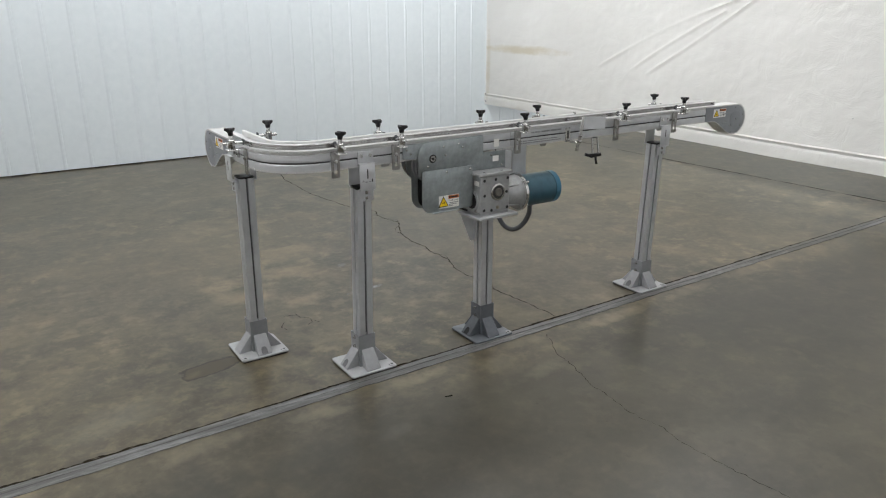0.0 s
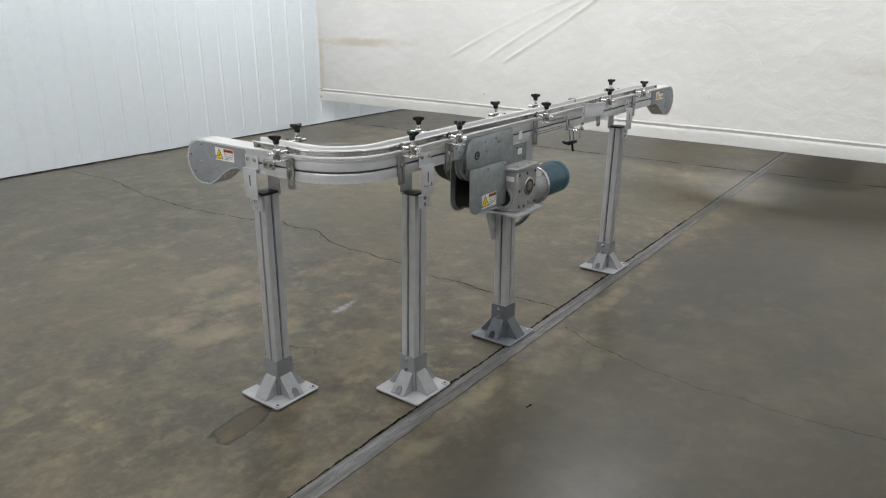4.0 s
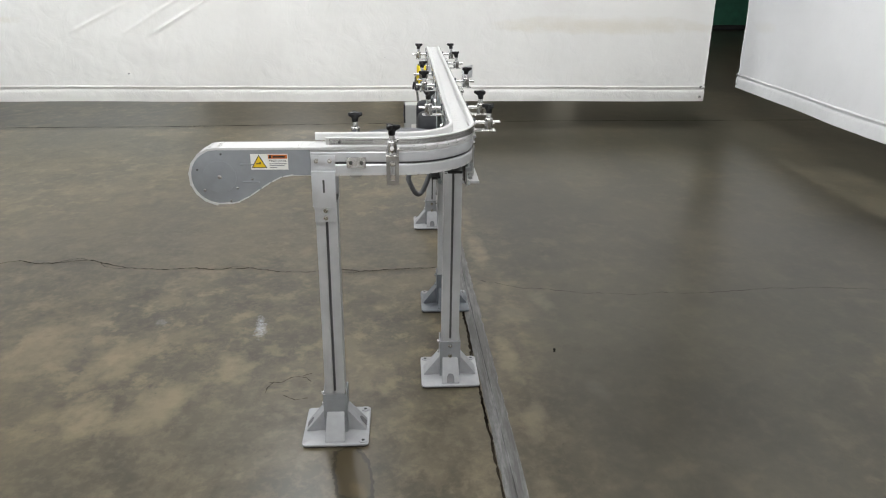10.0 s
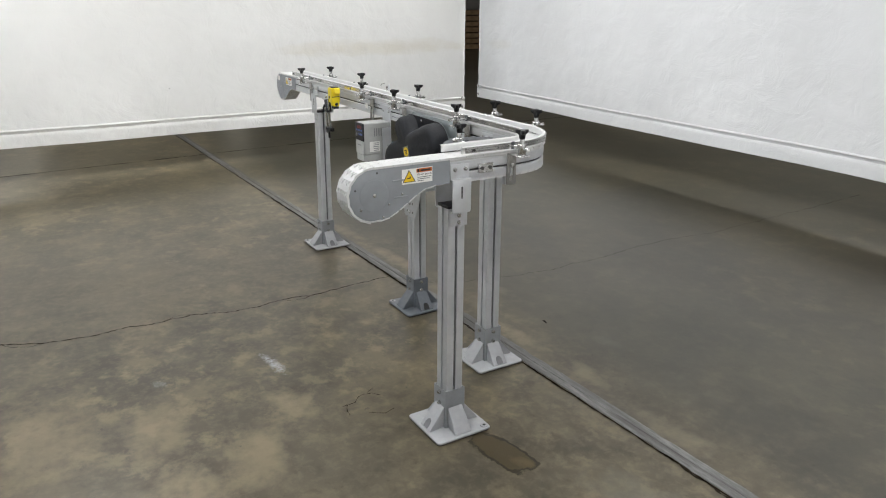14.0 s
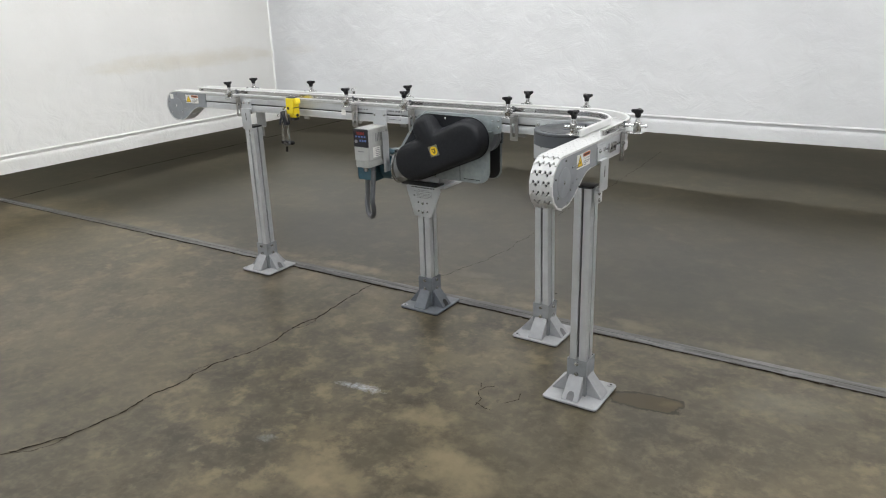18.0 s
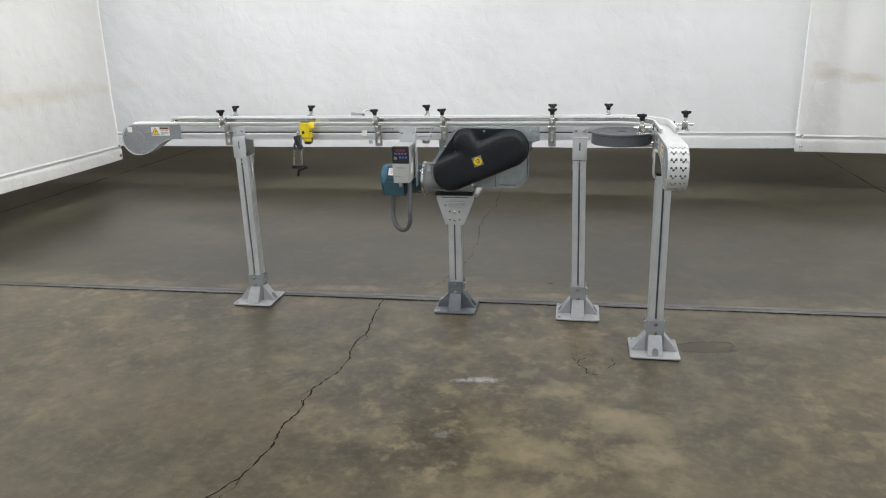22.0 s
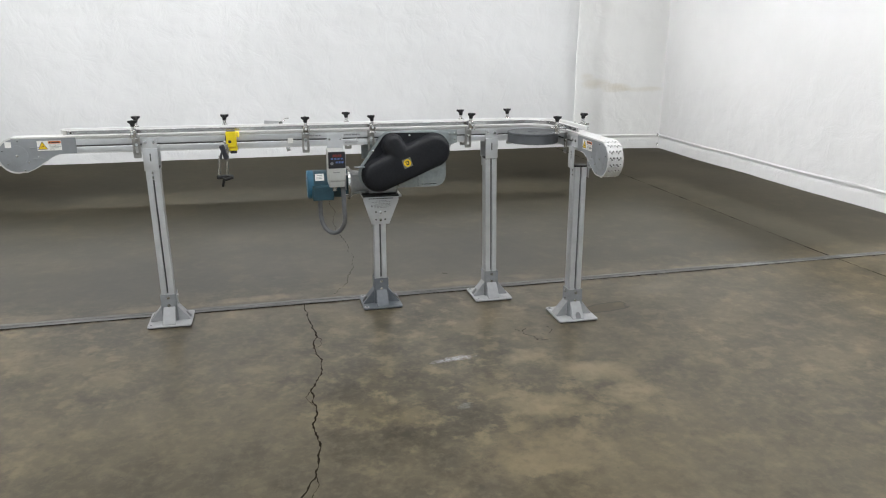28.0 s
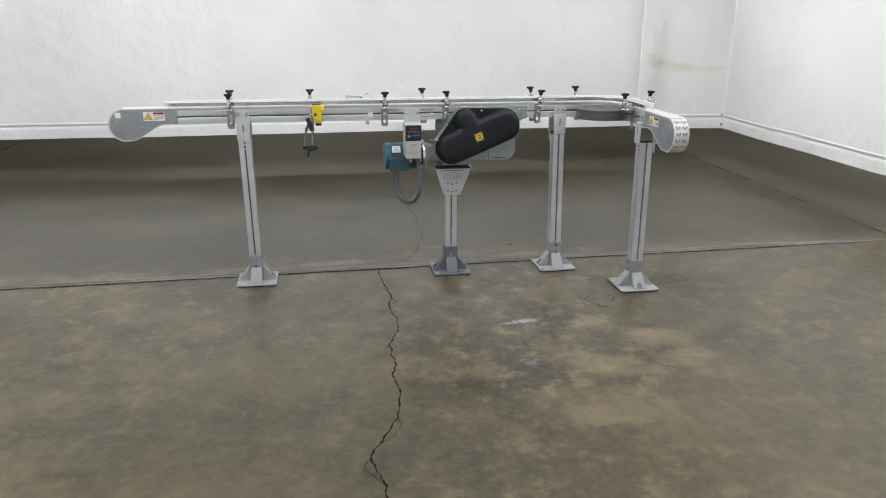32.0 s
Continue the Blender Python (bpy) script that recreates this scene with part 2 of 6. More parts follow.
        p = 3 if hard > 2 else 2
        edge = wob if hard > 2 else (flecks if tint[2] > tint[0] else rag)
        r = m.math("ADD", m.math("ADD", m.math("POWER", m.math("ABSOLUTE", a), p), m.math("POWER", m.math("ABSOLUTE", b), p)), edge)
        fac = m.math("MULTIPLY", m.math("MULTIPLY", m.math("SUBTRACT", 1.0, r), hard, True), k)
        return m.mix(fac, col, tint)

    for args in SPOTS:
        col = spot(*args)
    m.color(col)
    gl = m.math("ADD", m.math("MULTIPLY", m.ramp(mid, (0.25, 0.287), (0.75, 0.325)), 0.6), m.math("MULTIPLY", m.ramp(big, (0.3, 0.287), (0.7, 0.345)), 0.4))
    m.rough(gl)
    m.bump(mid, 0.02, 0.004)
    return m.m


# stains and plain tone patches of their own shape: x, y, half sizes, turn, colour, strength, edge
SPOTS = [
    # broad soft patches: the first two darker than the floor, the next three paler
    (0.25, 3.45, 0.95, 0.80, 10, (0.046, 0.0410, 0.0300), 0.34, 0.5),
    (0.60, 2.30, 0.70, 0.30, 10, (0.036, 0.0330, 0.0260), 0.18, 0.5),
    (2.95, 3.90, 0.60, 0.40, 0, (0.150, 0.1220, 0.0740), 0.35, 0.5),
    (1.30, 4.75, 1.10, 0.75, 15, (0.165, 0.132, 0.078), 0.50, 0.5),
    (3.40, 5.20, 1.30, 0.70, -10, (0.150, 0.122, 0.074), 0.45, 0.5),
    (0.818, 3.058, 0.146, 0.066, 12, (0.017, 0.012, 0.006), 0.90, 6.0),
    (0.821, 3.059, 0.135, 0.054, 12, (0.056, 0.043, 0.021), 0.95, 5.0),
    (0.745, 3.036, 0.060, 0.035, 20, (0.110, 0.085, 0.040), 0.55, 1.2),
    (1.835, 3.544, 0.090, 0.030, 8, (0.50, 0.54, 0.60), 0.80, 0.42),
    (1.925, 3.558, 0.050, 0.020, 15, (0.48, 0.51, 0.56), 0.62, 0.42),
    (1.917, 4.010, 0.040, 0.028, 30, (0.38, 0.39, 0.41), 0.45, 0.45),
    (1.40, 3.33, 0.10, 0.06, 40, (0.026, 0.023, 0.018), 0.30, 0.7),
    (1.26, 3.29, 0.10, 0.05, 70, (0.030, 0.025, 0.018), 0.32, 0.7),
    (1.50, 3.59, 0.17, 0.08, 15, (0.22, 0.180, 0.112), 0.70, 0.9),
    (1.24, 3.80, 0.21, 0.12, -20, (0.22, 0.180, 0.112), 0.66, 0.9),
    (1.17, 4.04, 0.17, 0.11, 20, (0.23, 0.188, 0.118), 0.70, 0.9),
    (1.55, 4.08, 0.23, 0.13, -10, (0.21, 0.170, 0.104), 0.64, 0.9),
    (1.70, 4.42, 0.30, 0.17, 20, (0.20, 0.160, 0.098), 0.58, 0.8),
    (2.14, 3.90, 0.14, 0.07, 10, (0.17, 0.145, 0.100), 0.35, 0.6),
    (2.80, 4.52, 0.18, 0.05, -60, (0.17, 0.145, 0.100), 0.32, 0.6),
    (3.97, 4.06, 0.30, 0.10, -20, (0.16, 0.135, 0.090), 0.40, 0.6),
    (0.60, 2.44, 0.22, 0.07, 5, (0.18, 0.150, 0.100), 0.45, 0.9),
    (1.10, 2.42, 0.14, 0.05, -10, (0.19, 0.158, 0.105), 0.5, 0.9),
    (1.55, 2.46, 0.22, 0.05, 4, (0.21, 0.175, 0.115), 0.55, 0.9),
    (1.95, 2.38, 0.12, 0.08, 20, (0.16, 0.138, 0.098), 0.4, 0.8),
    (2.20, 2.50, 0.16, 0.05, -6, (0.20, 0.165, 0.108), 0.5, 0.9),
    (2.82, 2.48, 0.28, 0.06, 3, (0.23, 0.190, 0.122), 0.6, 0.9),
    (3.45, 2.53, 0.20, 0.06, 8, (0.19, 0.158, 0.105), 0.5, 0.9),
    (4.05, 2.54, 0.26, 0.07, 0, (0.19, 0.158, 0.105), 0.5, 0.9),
    (-0.06, 2.47, 0.22, 0.05, 4, (0.20, 0.165, 0.108), 0.5, 0.9),
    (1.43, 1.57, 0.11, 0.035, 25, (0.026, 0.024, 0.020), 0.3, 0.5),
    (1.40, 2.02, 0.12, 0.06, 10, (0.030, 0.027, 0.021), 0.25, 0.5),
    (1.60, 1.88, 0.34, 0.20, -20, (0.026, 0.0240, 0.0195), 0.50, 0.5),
    (1.28, 2.14, 0.08, 0.05, 15, (0.17, 0.158, 0.130), 0.24, 0.4),
    (2.11, 2.23, 0.14, 0.06, 10, (0.17, 0.150, 0.110), 0.4, 0.8),
    (3.30, 1.20, 0.55, 0.25, 30, (0.030, 0.027, 0.022), 0.25, 0.3),
    (0.80, 1.10, 0.45, 0.20, -15, (0.034, 0.031, 0.025), 0.35, 0.5),
    (3.30, 4.60, 0.70, 0.45, -20, (0.125, 0.102, 0.062), 0.30, 0.5),
    (0.37, 2.82, 0.25, 0.12, 20, (0.15, 0.145, 0.12), 0.45, 0.6),
]

# ---- mesh helpers ----
WORLD = {}


def empty(name, at, label, category, group="", kind=""):
    ob = new(name)
    ob.location = at
    ob.empty_display_size = 0.1
    WORLD[ob] = Vector(at)
    return tagged(ob, label, category, group, kind)


def finish(bm, name, mat, angle=38):
    bmesh.ops.recalc_face_normals(bm, faces=bm.faces)
    me = bpy.data.meshes.new(name)
    bm.to_mesh(me)
    bm.free()
    me.materials.append(mat)
    me.shade_smooth()
    me.set_sharp_from_angle(angle=radians(angle))
    return me


def part(name, bm, mat, parent=None, label="", angle=38):
    """Links a bmesh given in world places as one mesh object, with its origin in the middle of its box."""
    me = finish(bm, name, mat, angle)
    co = np.empty(len(me.vertices) * 3)
    me.vertices.foreach_get("co", co)
    co = co.reshape(-1, 3)
    mid = Vector(((co.min(0) + co.max(0)) / 2).tolist())
    me.transform(Matrix.Translation(-mid))
    ob = new(name, me)
    ob.parent = parent
    ob.location = mid - WORLD.get(parent, Vector())
    WORLD[ob] = mid
    return tagged(ob, label)


def put(name, me, parent, at, turn=0.0, label="", world=False):
    """An object on a shared mesh, at a place in its parent's frame (or in the world)."""
    ob = new(name, me)
    ob.parent = parent
    ob.location = Vector(at) - (WORLD[parent] if world else Vector())
    ob.rotation_euler = (0, 0, turn)
    return tagged(ob, label)


def box(bm, lo, hi, bevel=0.0, m=None):
    vs = [bm.verts.new((x, y, z)) for x in (lo[0], hi[0]) for y in (lo[1], hi[1]) for z in (lo[2], hi[2])]
    fs = [bm.faces.new([vs[i] for i in f]) for f in ((0, 1, 3, 2), (4, 6, 7, 5), (0, 4, 5, 1), (2, 3, 7, 6), (0, 2, 6, 4), (1, 5, 7, 3))]
    if m is not None:
        bmesh.ops.transform(bm, matrix=m, verts=vs)
    if bevel:
        es = list({e for f in fs for e in f.edges})
        bmesh.ops.bevel(bm, geom=es, offset=bevel, segments=1, affect="EDGES", profile=0.5)
    return bm


def boxed(lo, hi, bevel=0.0, m=None):
    return box(bmesh.new(), lo, hi, bevel, m)


def tube(bm, a, b, r, seg=16, r2=None, caps=True):
    """A cylinder or cone from a to b."""
    a, b = Vector(a), Vector(b)
    q = (b - a).to_track_quat("Z", "Y").to_matrix()
    rings = []
    for c, rad in ((a, r), (b, r if r2 is None else r2)):
        rings.append([bm.verts.new(c + q @ Vector((math.cos(k / seg * math.tau) * rad, math.sin(k / seg * math.tau) * rad, 0))) for k in range(seg)])
    for k in range(seg):
        bm.faces.new((rings[0][k], rings[0][(k + 1) % seg], rings[1][(k + 1) % seg], rings[1][k]))
    if caps:
        bm.faces.new(rings[0][::-1])
        bm.faces.new(rings[1])
    return bm


def lathe(bm, a, axis, steps, seg=24):
    """Rings of (distance along the axis, radius) about the line from a."""
    a, axis = Vector(a), Vector(axis).normalized()
    q = axis.to_track_quat("Z", "Y").to_matrix()
    rings = [[bm.verts.new(a + axis * d + q @ Vector((math.cos(k / seg * math.tau) * r, math.sin(k / seg * math.tau) * r, 0))) for k in range(seg)] for d, r in steps]
    for r0, r1 in zip(rings, rings[1:]):
        for k in range(seg):
            bm.faces.new((r0[k], r0[(k + 1) % seg], r1[(k + 1) % seg], r1[k]))
    bm.faces.new(rings[0][::-1])
    bm.faces.new(rings[-1])
    return bm


def prism(bm, outline, lift, bevel=0.0):
    """A closed outline of 3D points, thickened by the vector lift."""
    lift = Vector(lift)
    lo = [bm.verts.new(p) for p in outline]
    hi = [bm.verts.new(Vector(p) + lift) for p in outline]
    n = len(lo)
    top = [bm.faces.new(lo[::-1]), bm.faces.new(hi)]
    for k in range(n):
        bm.faces.new((lo[k], lo[(k + 1) % n], hi[(k + 1) % n], hi[k]))
    if bevel:
        bmesh.ops.bevel(bm, geom=[e for f in top for e in f.edges], offset=bevel, segments=2, affect="EDGES", profile=0.5)
    return bm


def round_rect(x0, z0, x1, z1, r, n=4):
    """A rounded rectangle; r is one radius or four (low-x low-z, high-x low-z, high-x high-z, low-x high-z)."""
    rs = r if isinstance(r, tuple) else (r,) * 4
    out = []
    for (cx, cz, sx, sz), rad, start in zip(((x0, z0, 1, 1), (x1, z0, -1, 1), (x1, z1, -1, -1), (x0, z1, 1, -1)), rs, (180, 270, 0, 90)):
        if rad <= 0:
            out.append((cx, cz))
            continue
        for k in range(n + 1):
            a = radians(start + 90 * k / n)
            out.append((cx + sx * rad + rad * math.cos(a), cz + sz * rad + rad * math.sin(a)))
    return out


def pipe(bm, pts, r, seg=10):
    """A round tube along points."""
    pts = [Vector(p) for p in pts]
    rings, side = [], None
    for i, p in enumerate(pts):
        d = (pts[min(i + 1, len(pts) - 1)] - pts[max(i - 1, 0)]).normalized()
        side = d.orthogonal().normalized() if side is None else (side - d * side.dot(d)).normalized()
        up = d.cross(side)
        rings.append([bm.verts.new(p + (side * math.cos(k / seg * math.tau) + up * math.sin(k / seg * math.tau)) * r) for k in range(seg)])
    for r0, r1 in zip(rings, rings[1:]):
        for k in range(seg):
            bm.faces.new((r0[k], r0[(k + 1) % seg], r1[(k + 1) % seg], r1[k]))
    bm.faces.new(rings[0][::-1])
    bm.faces.new(rings[-1])
    return bm


def sweep(bm, profile, stations):
    """A closed profile of (side, z) drawn along stations of (x, y, heading); side is to the left of the heading."""
    rings = []
    for x, y, h in stations:
        nx, ny = -math.sin(h), math.cos(h)
        rings.append([bm.verts.new((x + nx * s, y + ny * s, z)) for s, z in profile])
    n = len(profile)
    for r0, r1 in zip(rings, rings[1:]):
        for k in range(n):
            bm.faces.new((r0[k], r0[(k + 1) % n], r1[(k + 1) % n], r1[k]))
    bm.faces.new(rings[0][::-1])
    bm.faces.new(rings[-1])
    return bm


# ---- the hall: floor, walls, ceiling ----
def hall():
    floor = part("floor", boxed((-16, -30, -0.3), (34, 9.0, 0.0)), floor_material(), None)
    tagged(floor, "worn grey-brown sealed concrete floor with stains and cracks", "floor", kind="structure")

    # ribbed painted metal wall: one rib each quarter metre
    bm = bmesh.new()
    xs = []
    for k in range(-26, 72):
        c = 0.286 + 0.2465 * k
        xs += [(c - 0.026, 0.0), (c - 0.012, -0.0050), (c + 0.004, -0.0050), (c + 0.012, 0.0012), (c + 0.016, 0.0)]
    rows = [[bm.verts.new((a, 8.06 + b, z)) for a, b in xs] for z in (0.012, 5.6)]
    for k in range(len(xs) - 1):
        bm.faces.new((rows[0][k + 1], rows[0][k], rows[1][k], rows[1][k + 1]))
    ends = [[bm.verts.new((xs[i][0], 8.12, z)) for i in (0, -1)] for z in (0.012, 5.6)]
    bm.faces.new((ends[0][0], ends[0][1], ends[1][1], ends[1][0]))
    north = part("wall_north", bm, wall_paint, angle=10)
    tagged(north, "pale blue-white ribbed metal wall panels", "wall", kind="structure")
    bm = bmesh.new()
    for k in range(-20, 60):
        for z in (0.35, 1.62):
            c = 0.286 + 0.2465 * k
            tube(bm, (c + 0.03, 8.062, z), (c + 0.03, 8.050, z), 0.006, 6)
    part("wall_screws", bm, wall_paint, north)
    bm = bmesh.new()
    rnd = random.Random(5)
    for k in range(-10, 40):
        if rnd.random() < 0.35:
            a = 0.286 + 0.2465 * k
            box(bm, (a, 8.050, 0.002), (a + rnd.uniform(0.1, 0.24), 8.056, 0.010))
    part("sill_gap", bm, lab_black, north, "dark gap at the foot of the wall")

    # closing walls; the unseen west one stands near to brighten the floor's reflections
    for name, lo, hi in (("wall_east", (26.6, -30, 0), (26.8, 9, 6)), ("wall_south", (-16, -30, 0), (34, -29.8, 6)), ("wall_west_bounce", (-6.4, -30, 0), (-6.2, 9, 6)), ("wall_north_outer", (-16, 8.4, 0), (34, 8.6, 6))):
        tagged(part(name, boxed(lo, hi), hall_grey), "grey closing wall added round the hall", "wall", kind="structure")
    tagged(part("ceiling", boxed((-16, -30, 5.6), (34, 8.4, 5.8)), ceiling_mat), "plain pale ceiling over the hall", "ceiling", kind="structure")


hall()


def seam_y(x):
    return 2.569 + 0.0285 * x


def floor_joints():
    # the filled joint under the legs: a pale strip with a dark ragged gap on its far edge
    def strip(x0, x1, mat, name, label):
        bm = bmesh.new()
        n = int((x1 - x0) / 0.05)
        prev = None
        rnd = random.Random(3)
        for k in range(n + 1):
            x = x0 + (x1 - x0) * k / n
            y = seam_y(x)
            w0, w1 = rnd.uniform(-0.003, 0.003), rnd.uniform(-0.004, 0.004)
            ring = [bm.verts.new(p) for p in ((x, y - 0.012 + w0, -0.004), (x, y - 0.013 + w0, 0.003), (x, y - 0.044, 0.005), (x, y - 0.047, 0.0025), (x, y - 0.050, 0.005), (x, y - 0.084 + w1, 0.003), (x, y - 0.086 + w1, -0.004))]
            if prev:
                for i in range(6):
                    bm.faces.new((prev[i], prev[i + 1], ring[i + 1], ring[i]))
            prev = ring
        tagged(part(name, bm, mat, angle=20), label, "floor joint", kind="structure")

    m = Mat("joint_filler", (0.22, 0.215, 0.21), 0.42)
    a, b = m.noise(3.0, 7, 0.72, stretch=(0.6, 8, 1)), m.noise(60, 4, 0.65, stretch=(0.25, 1.2, 1))
    m.color(m.mix(m.ramp(a, (0.42, 0.0), (0.58, 1.0)), m.ramp(b, (0.3, (0.062, 0.061, 0.060)), (0.68, (0.185, 0.183, 0.180))), (0.058, 0.056, 0.053)))
    m.bump(b, 0.3, 0.003)
    strip(-14.0, 4.55, m.m, "floor_joint", "pale worn filler strip in the concrete floor joint")
    m2 = Mat("joint_bare", (0.10, 0.095, 0.085), 0.4)
    b = m2.noise(30, 4, stretch=(0.3, 1, 1))
    m2.color(m2.ramp(b, (0.3, (0.045, 0.043, 0.04)), (0.7, (0.085, 0.08, 0.073))))
    strip(4.56, 20.0, m2.m, "floor_joint", "dark bare stretch of the concrete floor joint")


floor_joints()
crack_faint = plain("crack_faint", (0.030, 0.027, 0.023), 0.95, spec=0.05)
crack_dark = plain("crack_dark", (0.010, 0.009, 0.008), 0.95, spec=0.05)


crack_brown = plain("crack_brown", (0.022, 0.0175, 0.013), 0.95, spec=0.05)


def crack(name, knots, width, rough, seed, label, step=0.03, mat=None, vary=(0.12, 1.6)):
    """A thin ragged ribbon on the floor through a few knots."""
    rnd = random.Random(seed)
    pts = []
    for (x0, y0), (x1, y1) in zip(knots, knots[1:]):
        n = max(1, int(math.hypot(x1 - x0, y1 - y0) / step))
        pts += [(x0 + (x1 - x0) * k / n, y0 + (y1 - y0) * k / n) for k in range(n)]
    pts.append(knots[-1])
    bm = bmesh.new()
    prev, off = None, 0.0
    for i, (x, y) in enumerate(pts):
        a, b = pts[max(i - 1, 0)], pts[min(i + 1, len(pts) - 1)]
        d = Vector((b[0] - a[0], b[1] - a[1])).normalized()
        off = off * 0.8 + rnd.uniform(-rough, rough)
        w = width * rnd.uniform(*vary) / 2
        c = Vector((x - d.y * off, y + d.x * off))
        pair = [bm.verts.new((c.x - d.y * s * w, c.y + d.x * s * w, 0.0022)) for s in (-1, 1)]
        if prev:
            bm.faces.new((prev[0], pair[0], pair[1], prev[1]))
        prev = pair
    ob = part(name, bm, mat or crack_dark)
    return tagged(ob, label, "floor crack", kind="structure")


crack("joint_gap", [(-14, seam_y(-14) - 0.006), (20, seam_y(20) - 0.006)], 0.0080, 0.0026, 2, "dark open gap along the floor joint", 0.02, crack_brown, (0.3, 1.5))
crack("floor_crack", [(2.560, seam_y(2.560) - 0.004), (2.536, 2.635), (2.525, 2.672), (2.518, 2.85), (2.499, 3.05), (2.490, 3.134), (2.506, 3.278), (2.474, 3.537), (2.546, 3.728), (2.543, 3.87), (2.536, 3.93), (2.561, 4.04), (2.540, 4.18), (2.545, 4.285), (2.562, 4.40), (2.622, 4.505), (2.655, 4.57), (2.688, 4.658), (2.668, 4.739), (2.640, 4.822), (2.640, 4.92), (2.68, 5.02), (2.55, 5.3), (2.475, 5.85), (2.48, 6.45), (2.60, 7.2), (2.55, 8.05)], 0.0066, 0.0050, 7, "long jagged dark crack across the concrete floor", 0.013, crack_brown, (0.2, 1.6))
for knots in ([(2.490, 3.134), (2.466, 3.17), (2.472, 3.24), (2.506, 3.278)], [(2.546, 3.728), (2.572, 3.79), (2.560, 3.85), (2.543, 3.87)], [(2.562, 4.40), (2.558, 4.46), (2.600, 4.53), (2.655, 4.57)], [(2.688, 4.658), (2.712, 4.70), (2.690, 4.76), (2.640, 4.822)]):
    crack("floor_crack", knots, 0.0032, 0.004, 21, "short side branch of the floor crack", 0.012, crack_brown, (0.2, 1.5))
for knots in ([(1.381, 3.428), (1.390, 3.376), (1.426, 3.335), (1.417, 3.277), (1.384, 3.263)], [(1.386, 3.400), (1.345, 3.412), (1.307, 3.420)], [(1.290, 3.352), (1.262, 3.30), (1.270, 3.26)], [(1.430, 3.30), (1.452, 3.27)]):
    crack("floor_crack", knots, 0.0034, 0.005, 31, "small crazed crack in the concrete beside a leg", 0.012, crack_brown, (0.2, 1.4))
crack("floor_crack", [(2.35, 2.50), (2.26, 2.30), (2.19, 2.02), (2.162, 1.76), (2.158, 1.5), (2.182, 1.2), (2.21, 0.87), (2.16, 0.3), (2.25, -1.5)], 0.0028, 0.0070, 8, "fine wandering crack in the concrete floor", 0.016, crack_faint)
crack("floor_chip", [(1.584, 2.258), (1.600, 2.256), (1.618, 2.253)], 0.010, 0.001, 12, "small dark chip mark in the concrete floor", 0.006, crack_dark, (0.7, 1.2))
for x0, x1, w in ((0.95, 2.02, 0.009), (2.05, 3.20, 0.014), (3.24, 4.52, 0.010), (-0.30, 0.55, 0.008)):
    crack("joint_break", [(x0, seam_y(x0) - 0.004), ((x0 + x1) / 2, seam_y((x0 + x1) / 2) - 0.002), (x1, seam_y(x1) - 0.004)], w, 0.003, int(x0 * 10) + 40, "broken dark edge of the floor joint", 0.012, crack_brown, (0.1, 1.5))
crack("saw_cut", [(-1.165, -6), (-1.17, -0.33), (-1.18, 2.34), (-1.213, 2.94), (-1.28, 8.0)], 0.008, 0.0005, 9, "straight saw-cut control joint in the floor", 0.1)
crack("saw_cut", [(6.6, -8), (6.53, 1.5), (6.43, 3.0), (6.27, 5.45), (6.20, 8.05)], 0.013, 0.0005, 10, "straight saw-cut control joint in the floor", 0.1)


